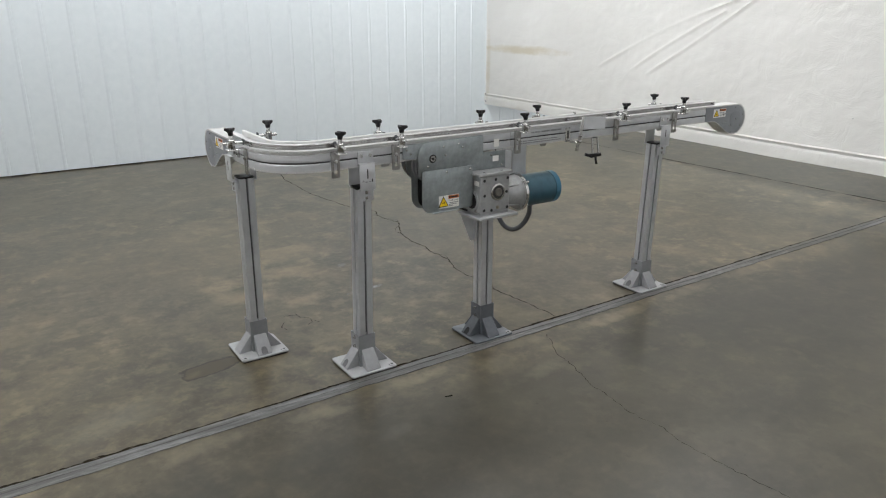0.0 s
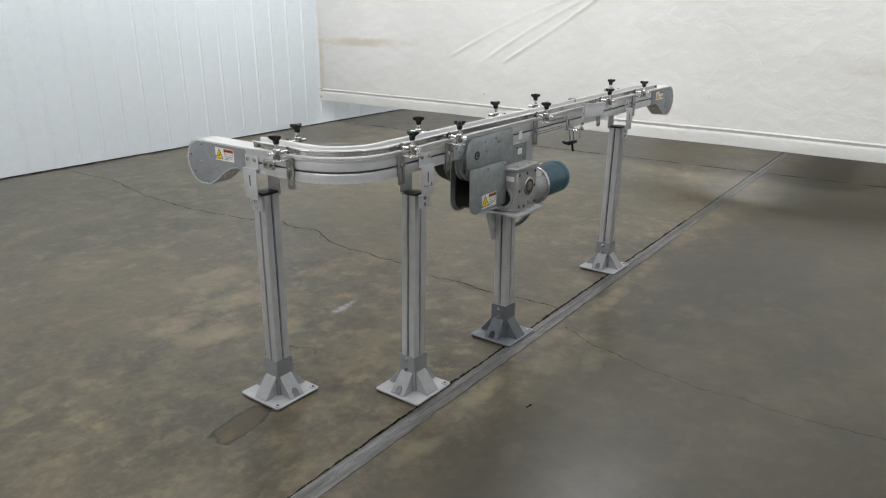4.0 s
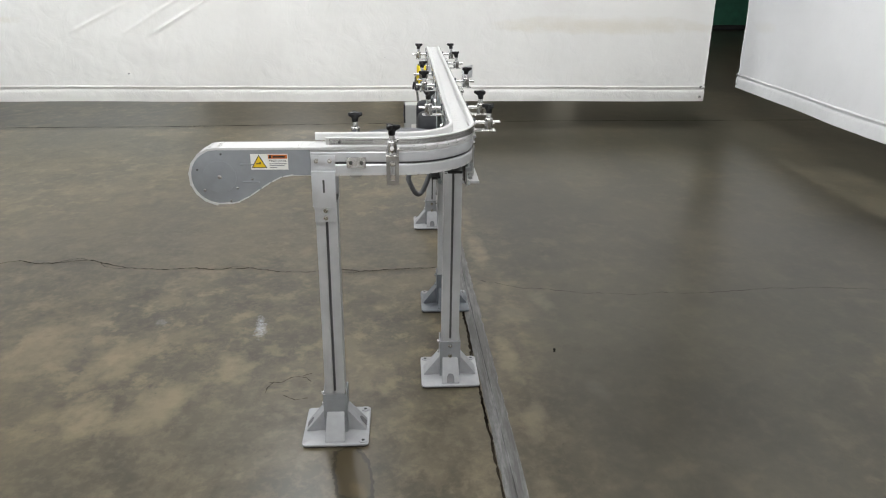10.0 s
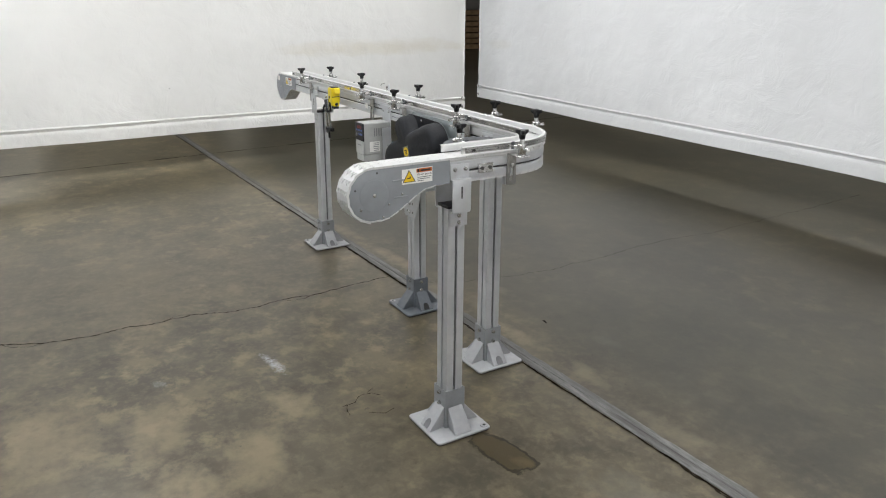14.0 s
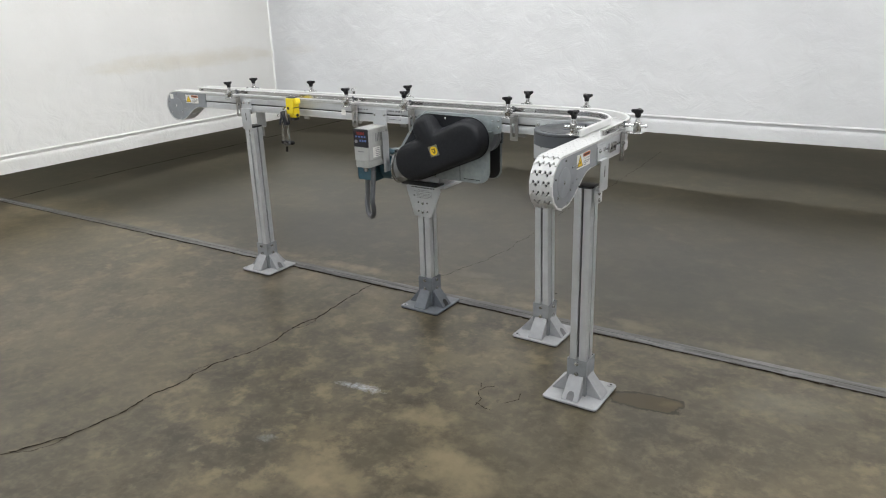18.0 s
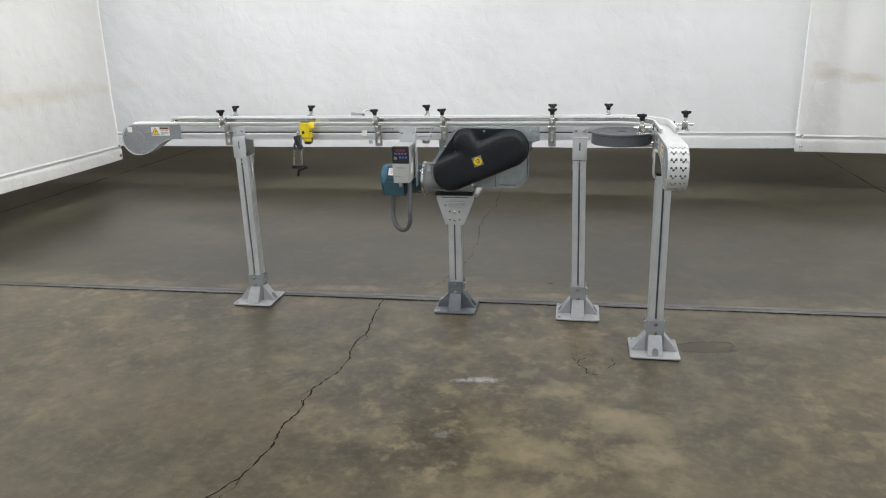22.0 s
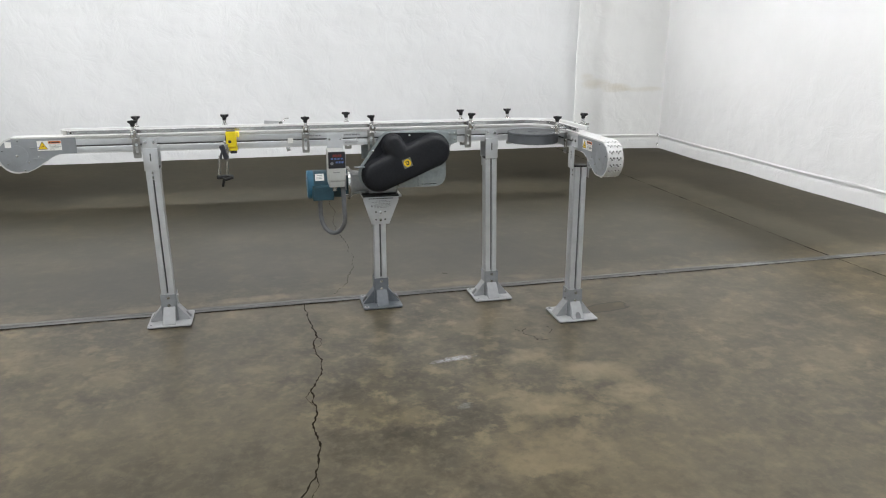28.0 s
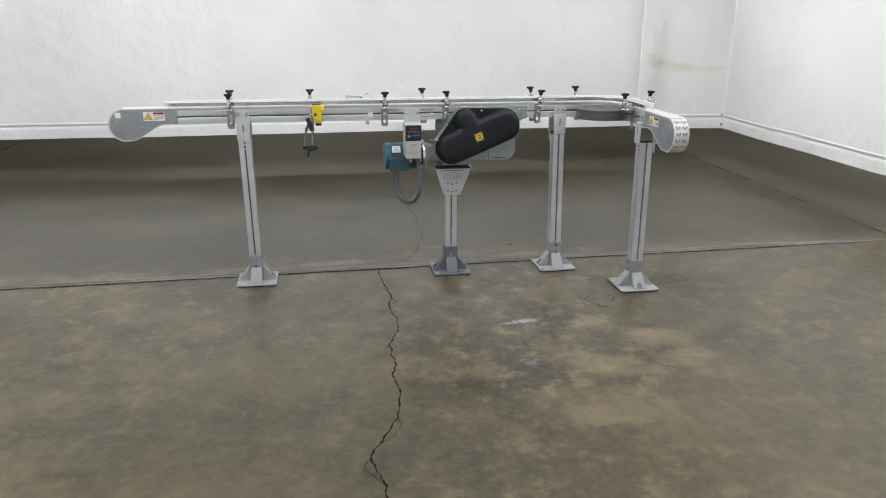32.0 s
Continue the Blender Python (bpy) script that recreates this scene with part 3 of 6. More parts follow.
# ---- vinyl curtains ----
def curtain(name, x0, y0, x1, y1, z0, z0b, top, seed, label, tint=(0.80, 0.80, 0.795), stains=(), ridges=(), hem=0.15, ends=(True, True), marks=()):
    """A hanging vinyl sheet from (x0, y0) to (x1, y1); z0 and z0b are its foot at both ends. Local x runs along the sheet and y faces out of it."""
    length = math.hypot(x1 - x0, y1 - y0)
    turn = math.atan2(y1 - y0, x1 - x0)
    root = empty(name, (x0, y0, 0), label, "curtain", "white vinyl curtains")
    root.rotation_euler = (0, 0, turn)
    rnd = random.Random(seed)
    ph = [rnd.uniform(0, 6.28) for _ in range(8)]

    def bulge(u, z):
        v = 0.012 * math.sin(u * 1.7 + ph[0]) + 0.008 * math.sin(u * 4.1 + ph[1] + 0.5 * z)
        v += 0.010 * noise.noise((u * 1.1, z * 1.3, seed)) + 0.006 * noise.noise((u * 4, z * 5, seed + 9)) + 0.003 * noise.noise((u * 11, z * 13, seed + 5))
        for (ua, za, ub, zb, bow, h, w) in ridges:
            t = max(0.0, min(1.0, ((u - ua) * (ub - ua) + (z - za) * (zb - za)) / ((ub - ua) ** 2 + (zb - za) ** 2)))
            cu, cz = ua + (ub - ua) * t, za + (zb - za) * t + bow * math.sin(t * math.pi)
            d2 = (u - cu) ** 2 + (z - cz) ** 2
            v += h * math.exp(-d2 / w**2) * min(1.0, t * 6 + 0.15)
        return v

    def sheet(za, zb, dz, du, lift):
        bm = bmesh.new()
        us, u = [0.0], 0.0
        lo = min((min(r[0], r[2]) for r in ridges), default=1e9) - 0.1
        hi = max((max(r[0], r[2]) for r in ridges), default=-1e9) + 0.1
        while u < length - 1e-4:
            u = min(length, u + (0.010 if lo < u < hi else du))
            us.append(u)
        nu = len(us) - 1
        zs, z = [], za
        while z < zb - 1e-4:
            zs.append(z)
            z += dz if z < 1.9 else 0.4
        zs.append(zb)
        grid = []
        for z in zs:
            row = []
            for k in range(nu + 1):
                u = us[k]
                foot = z0 + (z0b - z0) * u / length
                zz = foot + z
                row.append(bm.verts.new((u, bulge(u, zz) + lift(z), zz)))
            grid.append(row)
        for r0, r1 in zip(grid, grid[1:]):
            for k in range(nu):
                bm.faces.new((r0[k], r0[k + 1], r1[k + 1], r1[k]))
        bmesh.ops.solidify(bm, geom=bm.faces[:], thickness=0.003)
        return bm

    mat = tarp_material(name + "_vinyl", tint, stains)
    me = finish(sheet(hem - 0.01, top - z0, 0.012 if ridges else 0.03, 0.03, lambda z: 0.0), "sheet", mat, 60)
    put("sheet", me, root, (0, 0, 0))
    # the hem: a pocket with a batten, its upper fold standing proud
    me = finish(sheet(0.0, hem, 0.0125, 0.04, lambda z: 0.012 + 0.010 * math.exp(-((z - hem + 0.012) / 0.010) ** 2) - 0.010 * math.exp(-((z - hem + 0.035) / 0.010) ** 2) + 0.006 * math.sin(z / hem * math.pi)), "hem", mat, 60)
    put("hem", me, root, (0, 0, 0), 0, "folded and stitched bottom hem")
    for flag, u in zip(ends, (0.045, length - 0.045)):
        if flag:
            for z in (0.045, hem - 0.01):
                bm = lathe(bmesh.new(), (0, 0, 0), (0, 1, 0), ((0, 0.014), (0.004, 0.013), (0.006, 0.009), (0.003, 0.006)), 12)
                foot = z0 + (z0b - z0) * u / length
                put("grommet", finish(bm, "grommet", bare_steel), root, (u, bulge(u, foot + z) + 0.026, foot + z), 0, "small metal eyelet")
    for flag, u in zip(ends, (0.008, length - 0.008)):
        if flag:
            foot = z0 + (z0b - z0) * u / length
            zs = [foot + hem - 0.01 + (top - foot - hem) * k / 40 for k in range(41)]
            put("side_hem", finish(pipe(bmesh.new(), [(u, bulge(u, z), z) for z in zs], 0.0045, 8), "side_hem", mat, 60), root, (0, 0, 0), 0, "rolled side edge")
    for u, z, r in marks:
        put("speck", finish(lathe(bmesh.new(), (0, 0, 0), (0, 1, 0), ((0, r), (0.001, r * 0.9), (0.0014, r * 0.4)), 9), "speck", lab_text), root, (u, bulge(u, z) + 0.0032, z), 0, "small dark speck")
    return root


# local y points to the left of the run, so each sheet runs with the room on its left
curtain("vinyl_curtain", 5.95, 0.0, 5.95, 8.05, 0.312, 0.312, 4.0, 1, "white vinyl curtain with diagonal creases and a brown water mark", tint=(0.80, 0.795, 0.775),
        stains=((7.3, 1.05, 0.9, 0.06, 0.55), (8.0, 0.8, 0.06, 0.5, 0.35), (1.0, 1.02, 1.3, 0.09, 0.26)),
        ridges=((5.98, 0.94, 4.28, 1.62, 0.05, 0.028, 0.012), (5.50, 0.93, 4.40, 1.52, 0.02, 0.020, 0.011), (5.27, 0.91, 4.05, 1.66, -0.02, 0.030, 0.012)), marks=((5.5, 0.57, 0.008), (3.1, 0.72, 0.004)))
curtain("vinyl_curtain", -0.60, -0.48, 6.60, -0.60, 0.385, 0.345, 4.0, 2, "white crinkled vinyl curtain with a stitched hem", tint=(0.80, 0.805, 0.81), stains=((6.75, 1.0, 0.30, 0.07, 0.10),))
curtain("vinyl_curtain", -1.40, -0.45, -0.36, -0.37, 0.345, 0.375, 4.0, 3, "narrow white vinyl curtain with a yellow-brown stain", tint=(0.86, 0.86, 0.85), stains=((0.80, 1.04, 0.20, 0.06, 0.32), (0.58, 0.99, 0.20, 0.05, 0.36), (0.25, 0.97, 0.26, 0.03, 0.22), (0.92, 1.10, 0.10, 0.05, 0.22)), ends=(True, True))
curtain("vinyl_curtain", -1.40, 8.05, -1.385, -0.47, 0.35, 0.35, 4.0, 4, "smooth white vinyl curtain along the side of the bay", tint=(0.80, 0.805, 0.81), ends=(True, True))


# ---- unseen lights of the hall: wide fixtures added along the top of the bay, turned inwards ----
def unseen_light(x, y, tx, ty, z, tz, power, beam=180, span=1.0, deep=0.74):
    m = look((x, y, z), (tx, ty, tz))
    root = empty("unseen_light", (x, y, z), "unseen wide white light fixture added over the hall", "light fixture", "bay lights round the bay")
    root.matrix_world = m
    housing = bmesh.new()
    box(housing, (-1.25 * span, -deep / 2 - 0.05, 0.0), (1.25 * span, deep / 2 + 0.05, 0.09), 0.01)
    put("housing", finish(housing, "housing", drive_grey), root, (0, 0, 0))
    d = bpy.data.materials.get("lamp_diffuser")
    if not d:
        w = Mat("lamp_diffuser", (0.9, 0.9, 0.9), 0.5)
        w.set("Emission Color", (1.0, 0.99, 0.97, 1))
        w.set("Emission Strength", 0.2)
        d = w.m
    put("diffuser", finish(boxed((-1.2 * span, -deep / 2, -0.012), (1.2 * span, deep / 2, -0.002)), "diffuser", d), root, (0, 0, 0))
    for a in (-0.9, 0.9):
        p = m @ Vector((a, 0, 0.09))
        rod = part("hanger_rod", tube(bmesh.new(), p, (p.x, p.y, 5.6), 0.012, 8), bare_steel)
        rod.parent, rod.matrix_parent_inverse = root, m.inverted()
    lamp = bpy.data.lights.new("unseen_lamp", "AREA")
    lamp.shape, lamp.size, lamp.size_y, lamp.energy, lamp.color = "RECTANGLE", 2.4 * span, deep, power, (0.985, 0.992, 1.0)
    lamp.spread = radians(beam)
    ob = new("unseen_lamp", lamp)
    ob.matrix_world = m @ Matrix.Translation((0, 0, -0.03))


# unseen overhead panels, then narrow-beam fixtures added to brighten the four sides of the bay
for lx, ly in ((0.6, 1.6), (4.0, 1.6), (0.6, 5.6), (4.0, 5.6)):
    unseen_light(lx, ly, lx, ly + 0.001, 5.3, 0.0, LAMP * (1.5 if ly > 4 else (0.62 if lx < 2 else 0.82)), 180, 1.1, 2.2)
unseen_light(2.3, 4.6, 2.3, 8.05, 4.5, 1.5, LAMP * WASH[0], 80, 2.6)
unseen_light(3.1, 3.0, 3.1, -0.5, 4.5, 1.5, LAMP * WASH[1], 100, 2.8)
unseen_light(2.6, 4.2, 5.95, 4.2, 4.5, 1.5, LAMP * WASH[2], 80, 3.2)
unseen_light(2.0, 2.6, -1.38, 2.6, 4.5, 1.5, LAMP * WASH[3], 80, 2.8)
# unseen lamps added past the curtains to brighten the floor under the hems
unseen_light(8.2, 4.2, 8.2001, 4.2, 5.2, 0.0, LAMP * 4.2, 180, 2.0)
unseen_light(14.5, 5.4, 14.5001, 5.4, 5.2, 0.0, LAMP * 4.0, 180, 2.0)
unseen_light(3.0, -4.5, 3.0, -4.501, 5.2, 0.0, LAMP * 8.0, 180, 2.0)
unseen_light(-3.6, 3.0, -3.601, 3.0, 5.2, 0.0, LAMP * 6.5, 180, 2.0)


# ---- the conveyor ----
YC, XC = 2.700, 1.068            # centre lines of the long run and of the short arm
CX, CY, BEND = 1.265, 2.897, 0.197
HALF = 0.0375
Z_BED, Z_LOW, Z_TOP = 1.009, 0.937, 1.024
RUN_END = 3.882
conveyor = empty("conveyor", (2.1, 2.75, 0), "L-shaped aluminium chain conveyor on four legs with a white plastic chain", "conveyor")
TURN = 0.010                     # the machine stands slightly askew to the bay
conveyor.rotation_euler = (0, 0, TURN)


def unturn(x, y):
    """A place of the bay in the machine's own frame."""
    a, b = x - 2.1, y - 2.75
    return 2.1 + a * math.cos(TURN) + b * math.sin(TURN), 2.75 - a * math.sin(TURN) + b * math.cos(TURN)


def plan(s):
    """The centre line by its length from the far end of the long run: x, y, heading."""
    a, b = RUN_END - CX, BEND * math.pi / 2
    if s <= a:
        return RUN_END - s, YC, math.pi
    if s <= a + b:
        q = (s - a) / BEND
        return CX - BEND * math.sin(q), CY - BEND * math.cos(q), math.pi - q
    return XC, CY + s - a - b, math.pi / 2


S_BEND0, S_BEND1 = RUN_END - CX, RUN_END - CX + BEND * math.pi / 2
S_END = S_BEND1 + 3.445 - CY


def stations(s0, s1):
    out = [s0]
    k = s0
    while k < s1 - 1e-6:
        step = 0.02 if S_BEND0 - 0.01 <= k < S_BEND1 else (S_BEND0 - k if k < S_BEND0 < s1 else s1 - k)
        k = min(s1, k + max(step, 0.004))
        out.append(k)
    return [plan(v) for v in out]


def build_beam():
    h = HALF
    g = 0.011
    half = [(h - 0.003, Z_BED), (h - 0.0008, Z_BED - 0.003), (h, 0.994), (h - 0.0008, 0.9800), (h - 0.0028, 0.9772), (h - g, 0.9772),
            (h - g, 0.9698), (h - 0.0028, 0.9698), (h - 0.0008, 0.9670), (h, 0.954), (h - 0.0008, 0.9405), (h - 0.003, Z_LOW)]
    prof = half + [(-a, b) for a, b in reversed(half)]
    for s0, s1 in ((0.23, 1.675), (1.677, S_BEND0 - 0.03), (S_BEND0 - 0.028, S_BEND1 + 0.028), (S_BEND1 + 0.03, S_BEND1 + 0.275)):
        b = part("beam", sweep(bmesh.new(), prof, stations(s0, s1)), alu, conveyor, angle=24)
        for side in (-1, 1):
            # shade deep in the beam slot, drawn as a dark strip
            o = side * (h - g - 0.0005)
            p = sorted([o, o + side * 0.002])
            part("slot_shade", sweep(bmesh.new(), [(p[0], 0.9702), (p[0], 0.9768), (p[1], 0.9768), (p[1], 0.9702)], stations(s0 + 0.003, s1 - 0.003)), alu_dark, b)
    for side in (-1, 1):
        a, b = sorted((side * 0.022, side * 0.0362))
        part("wear_strip", sweep(bmesh.new(), [(a, Z_BED), (a, Z_BED + 0.006), (b, Z_BED + 0.006), (b, Z_BED)], stations(0.05, S_END - 0.05)), plastic_white, conveyor)


def link_mesh(gap, half=0.0410, depth=0.0070):
    """One chain plate: straight sides and toothed edges that mesh with the next plate, open in two columns of teeth and nearly shut between."""
    pitch, n = 0.0335, 9
    teeth = []
    for k in range(n):
        y0, y1 = -half + 2 * half * k / n, -half + 2 * half * (k + 1) / n
        out = 0.0050 if k % 2 == 0 else -0.0050
        g = gap if k in (1, 2, 3, 5, 6, 7) else 0.0014
        teeth += [(y0 + (0.0016 if k else 0), out, g), (y1 - (0.0016 if k < n - 1 else 0), out, g)]
    front = [(pitch / 2 - g / 2 + d, y) for y, d, g in teeth]
    back = [(-pitch / 2 + g / 2 + d, y) for y, d, g in reversed(teeth)]
    bm = prism(bmesh.new(), [(x, y, -depth) for x, y in front + back], (0, 0, depth))
    return finish(bm, "link", plastic_white, 30)


def build_chain():
    chain = part("chain", sweep(bmesh.new(), [(-0.0395, Z_TOP - 0.0052), (-0.0395, Z_TOP - 0.0012), (0.0395, Z_TOP - 0.0012), (0.0395, Z_TOP - 0.0052)], stations(0.0, S_END)), plastic_white, conveyor, "white plastic toothed conveyor chain")
    part("chain_body", sweep(bmesh.new(), [(-0.021, Z_BED + 0.001), (-0.021, Z_TOP - 0.0054), (0.021, Z_TOP - 0.0054), (0.021, Z_BED + 0.001)], stations(0.0, S_END)), wheel_grey, chain)
    tight, wide, low = link_mesh(0.0016), link_mesh(0.0105, 0.0400), link_mesh(0.0030, 0.0368)
    bow = link_mesh(0.0022, 0.0406, 0.0038)
    r = 0.0885
    zc = Z_TOP - r
    # the loop in the plane of the run: distance s and height z, with its slope
    total = S_END
    wrap = math.pi * r
    drop, ramp = Z_LOW - 0.001 - (zc - r), 0.195
    length = 2 * total + 2 * wrap
    n = round(length / 0.0335)
    for i in range(n):
        d = length * i / n
        if d < total:
            s, z, tilt = d, Z_TOP, 0.0
        elif d < total + wrap:
            a = (d - total) / r
            s, z, tilt = total + r * math.sin(a), zc + r * math.cos(a), a
        elif d < 2 * total + wrap:
            s = 2 * total + wrap - d
            e = min(s, total - s)
            f = max(0.0, min(1.0, (e - 0.02) / ramp))
            z = zc - r + 0.003 + (drop - 0.003) * (3 * f * f - 2 * f**3)
            slope = drop / ramp * 6 * f * (1 - f)
            tilt = math.pi + math.atan(slope) * (-1 if s < total / 2 else 1)
        else:
            a = (d - 2 * total - wrap) / r
            s, z, tilt = -r * math.sin(a), zc - r * math.cos(a), math.pi + a
        over = max(0.0, s - total) + min(0.0, s)
        x, y, h = plan(min(max(s, 0.0), total))
        x, y = x + math.cos(h) * over, y + math.sin(h) * over
        if 1.72 < s < 2.2 and z < 0.95:
            continue
        ob = new("link", wide if s > total or s < 0 else (tight if z > 1.0 else (low if 0.22 < s < total - 0.22 else bow)))
        ob.parent = chain
        ob.matrix_basis = Matrix.Translation(Vector((x, y, z)) - WORLD[chain]) @ Matrix.Rotation(h, 4, "Z") @ Matrix.Rotation(tilt, 4, "Y")
    # return strand body, seen from below
    part("return_strand", sweep(bmesh.new(), [(-0.02, Z_LOW - 0.002), (-0.02, Z_LOW + 0.002), (0.02, Z_LOW + 0.002), (0.02, Z_LOW - 0.002)], stations(0.3, S_END - 0.3)), wheel_grey, chain)


def teardrop():
    """The side plate of an end unit: local x towards the end, z up, about the roller at x = 0."""
    r, zc = 0.082, 0.9355
    pts = [(-0.275, Z_LOW + 0.002)]
    for k in range(0, 13):
        f = k / 12
        x = -0.215 + f * 0.190
        e = 1 - f
        pts.append((x, (zc - r) + (Z_LOW + 0.002 - zc + r) * (3 * e * e - 2 * e**3) + 0.000))
    for k in range(0, 19):
        a = radians(-110 + 200 * k / 18)
        pts.append((r * math.cos(a), zc + r * math.sin(a)))
    pts += [(-0.275, 1.0195)]
    return pts


def build_ends():
    # (origin, unit vector along the run outward)
    for ox, oy, dx, dy in ((XC, 3.445, 0, 1), (RUN_END, YC, 1, 0)):
        for side in (-1, 1):
            nx, ny = -dy * side, dx * side
            pts = [(ox + dx * x + nx * (HALF - 0.006), oy + dy * x + ny * (HALF - 0.006), z) for x, z in teardrop()]
            plate = part("end_plate", prism(bmesh.new(), pts, (nx * 0.008, ny * 0.008, 0), 0.0012), end_grey, conveyor, "grey teardrop end plate")
            face = HALF + 0.0022

            def at(x, z, out=0.0):
                return Vector((ox + dx * x + nx * (face + out), oy + dy * x + ny * (face + out), z))

            # raised ring, arms, screws
            bm = lathe(bmesh.new(), at(-0.002, 0.9355, -0.001), (nx, ny, 0), ((0, 0.0500), (0.0018, 0.0494), (0.0022, 0.0470), (0.0023, 0.0020)), 28)
            part("roller_boss", bm, end_grey, plate)
            for x, z, rad in ((-0.002, 0.9355, 0.007), (-0.052, 0.901, 0.004), (0.045, 0.895, 0.0045), (0.062, 0.958, 0.0035), (-0.118, 0.968, 0.005), (-0.098, 0.928, 0.004), (-0.030, 0.862, 0.004), (-0.012, 1.005, 0.0035)):
                bm = lathe(bmesh.new(), at(x, z, -0.001), (nx, ny, 0), ((0, rad), (0.003, rad * 0.9), (0.0034, rad * 0.5)), 10)
                part("screw", bm, bare_steel if rad > 0.0038 else alu_dark, plate)
            for x0, x1, z in ((-0.125, -0.065, 0.973), (-0.118, -0.070, 0.919)):
                a, b = at(x0, z, -0.001), at(x1, z, -0.001)
                bm = bmesh.new()
                pipe(bm, [a, (a + b) / 2, b], 0.0035, 6)
                part("rib", bm, end_grey, plate)
            warning_label(plate, (nx, ny, 0), 0.110, 0.048, -0.208, -0.098, at)
        # roller between the plates
        bm = tube(bmesh.new(), (ox - dy * 0.03, oy + dx * 0.03, 0.9355), (ox + dy * 0.03, oy - dx * 0.03, 0.9355), 0.0808, 28)
        part("end_roller", bm, lab_black, conveyor)


def quad_on(bm, o, u, v, n, a, b, c, d, lift, thick=0.0006):
    """A thin flat plate on a face: from a to c along u and b to d along v."""
    pts = [o + u * x + v * y + n * lift for x, y in ((a, b), (c, b), (c, d), (a, d))]
    return prism(bm, pts, n * thick)


def warning_label(parent, normal, w, h, x0, x1, at):
    """A white label with a yellow triangle, an orange heading bar and small print; reads from the outside."""
    n = Vector(normal)
    up = Vector((0, 0, 1))
    u = up.cross(n)
    a, b = at(x0, 0.957), at(x1, 0.957)
    o = a if (b - a).dot(u) > 0 else b
    part_label(parent, o, u, up, n, w, h)


def part_label(parent, o, u, v, n, w, h):
    lab = part("warning_label", quad_on(bmesh.new(), o, u, v, n, 0, 0, w, h, 0.0004), lab_white, parent, "white warning label with yellow triangle")
    bm = bmesh.new()
    quad_on(bm, o, u, v, n, 0.004, 0.005, w * 0.44, h * 0.93, 0.0012, 0.0004)
    part("sign_field", bm, lab_white, lab)
    cx, cy, r = w * 0.225, h * 0.50, h * 0.56
    for rad, mat, lift, nm in ((r, lab_black, 0.0018, "triangle_border"), (r * 0.82, lab_yellow, 0.0023, "triangle")):
        pts = [o + u * (cx + rad * math.sin(k * math.tau / 3)) + v * (cy - 0.10 * h + rad * math.cos(k * math.tau / 3)) + n * lift for k in range(3)]
        part(nm, prism(bmesh.new(), pts, n * 0.0003), mat, lab)
    bm = bmesh.new()
    quad_on(bm, o, u, v, n, cx - 0.009, cy - 0.0065, cx + 0.005, cy - 0.0040, 0.0027, 0.0003)
    quad_on(bm, o, u, v, n, cx + 0.001, cy - 0.0040, cx + 0.005, cy + 0.0005, 0.0027, 0.0003)
    part("pinch_symbol", bm, lab_black, lab)
    part("heading_bar", quad_on(bmesh.new(), o, u, v, n, w * 0.47, h * 0.70, w * 0.985, h * 0.96, 0.0012, 0.0004), lab_orange, lab)
    bm = bmesh.new()
    quad_on(bm, o, u, v, n, w * 0.50, h * 0.74, w * 0.56, h * 0.92, 0.0017, 0.0003)
    quad_on(bm, o, u, v, n, w * 0.60, h * 0.77, w * 0.93, h * 0.88, 0.0017, 0.0003)
    part("heading_print", bm, lab_black, lab)
    bm = bmesh.new()
    for z, e in ((0.35, 0.96), (0.23, 0.90), (0.11, 0.70)):
        quad_on(bm, o, u, v, n, w * 0.50, h * z, w * e, h * (z + 0.05), 0.0012, 0.0004)
    part("small_print", bm, lab_text, lab)
    cur = bpy.data.curves.new("caution_line", "FONT")
    cur.body, cur.size = "Pinch point.", h * 0.2
    ob = bpy.data.objects.new("caution_line", cur)
    me = bpy.data.meshes.new_from_object(ob)
    bpy.data.objects.remove(ob)
    m = Matrix.Translation(o + u * (w * 0.495) + v * (h * 0.50) + n * 0.0016) @ Matrix(((u.x, v.x, n.x, 0), (u.y, v.y, n.y, 0), (u.z, v.z, n.z, 0), (0, 0, 0, 1)))
    me.transform(m @ Matrix.Scale(w * 0.48 / max(1e-4, max(q.co.x for q in me.vertices)), 4, (1, 0, 0)))
    bm = bmesh.new()
    bm.from_mesh(me)
    part("caution_line", bm, lab_black, lab, "printed words Pinch point")


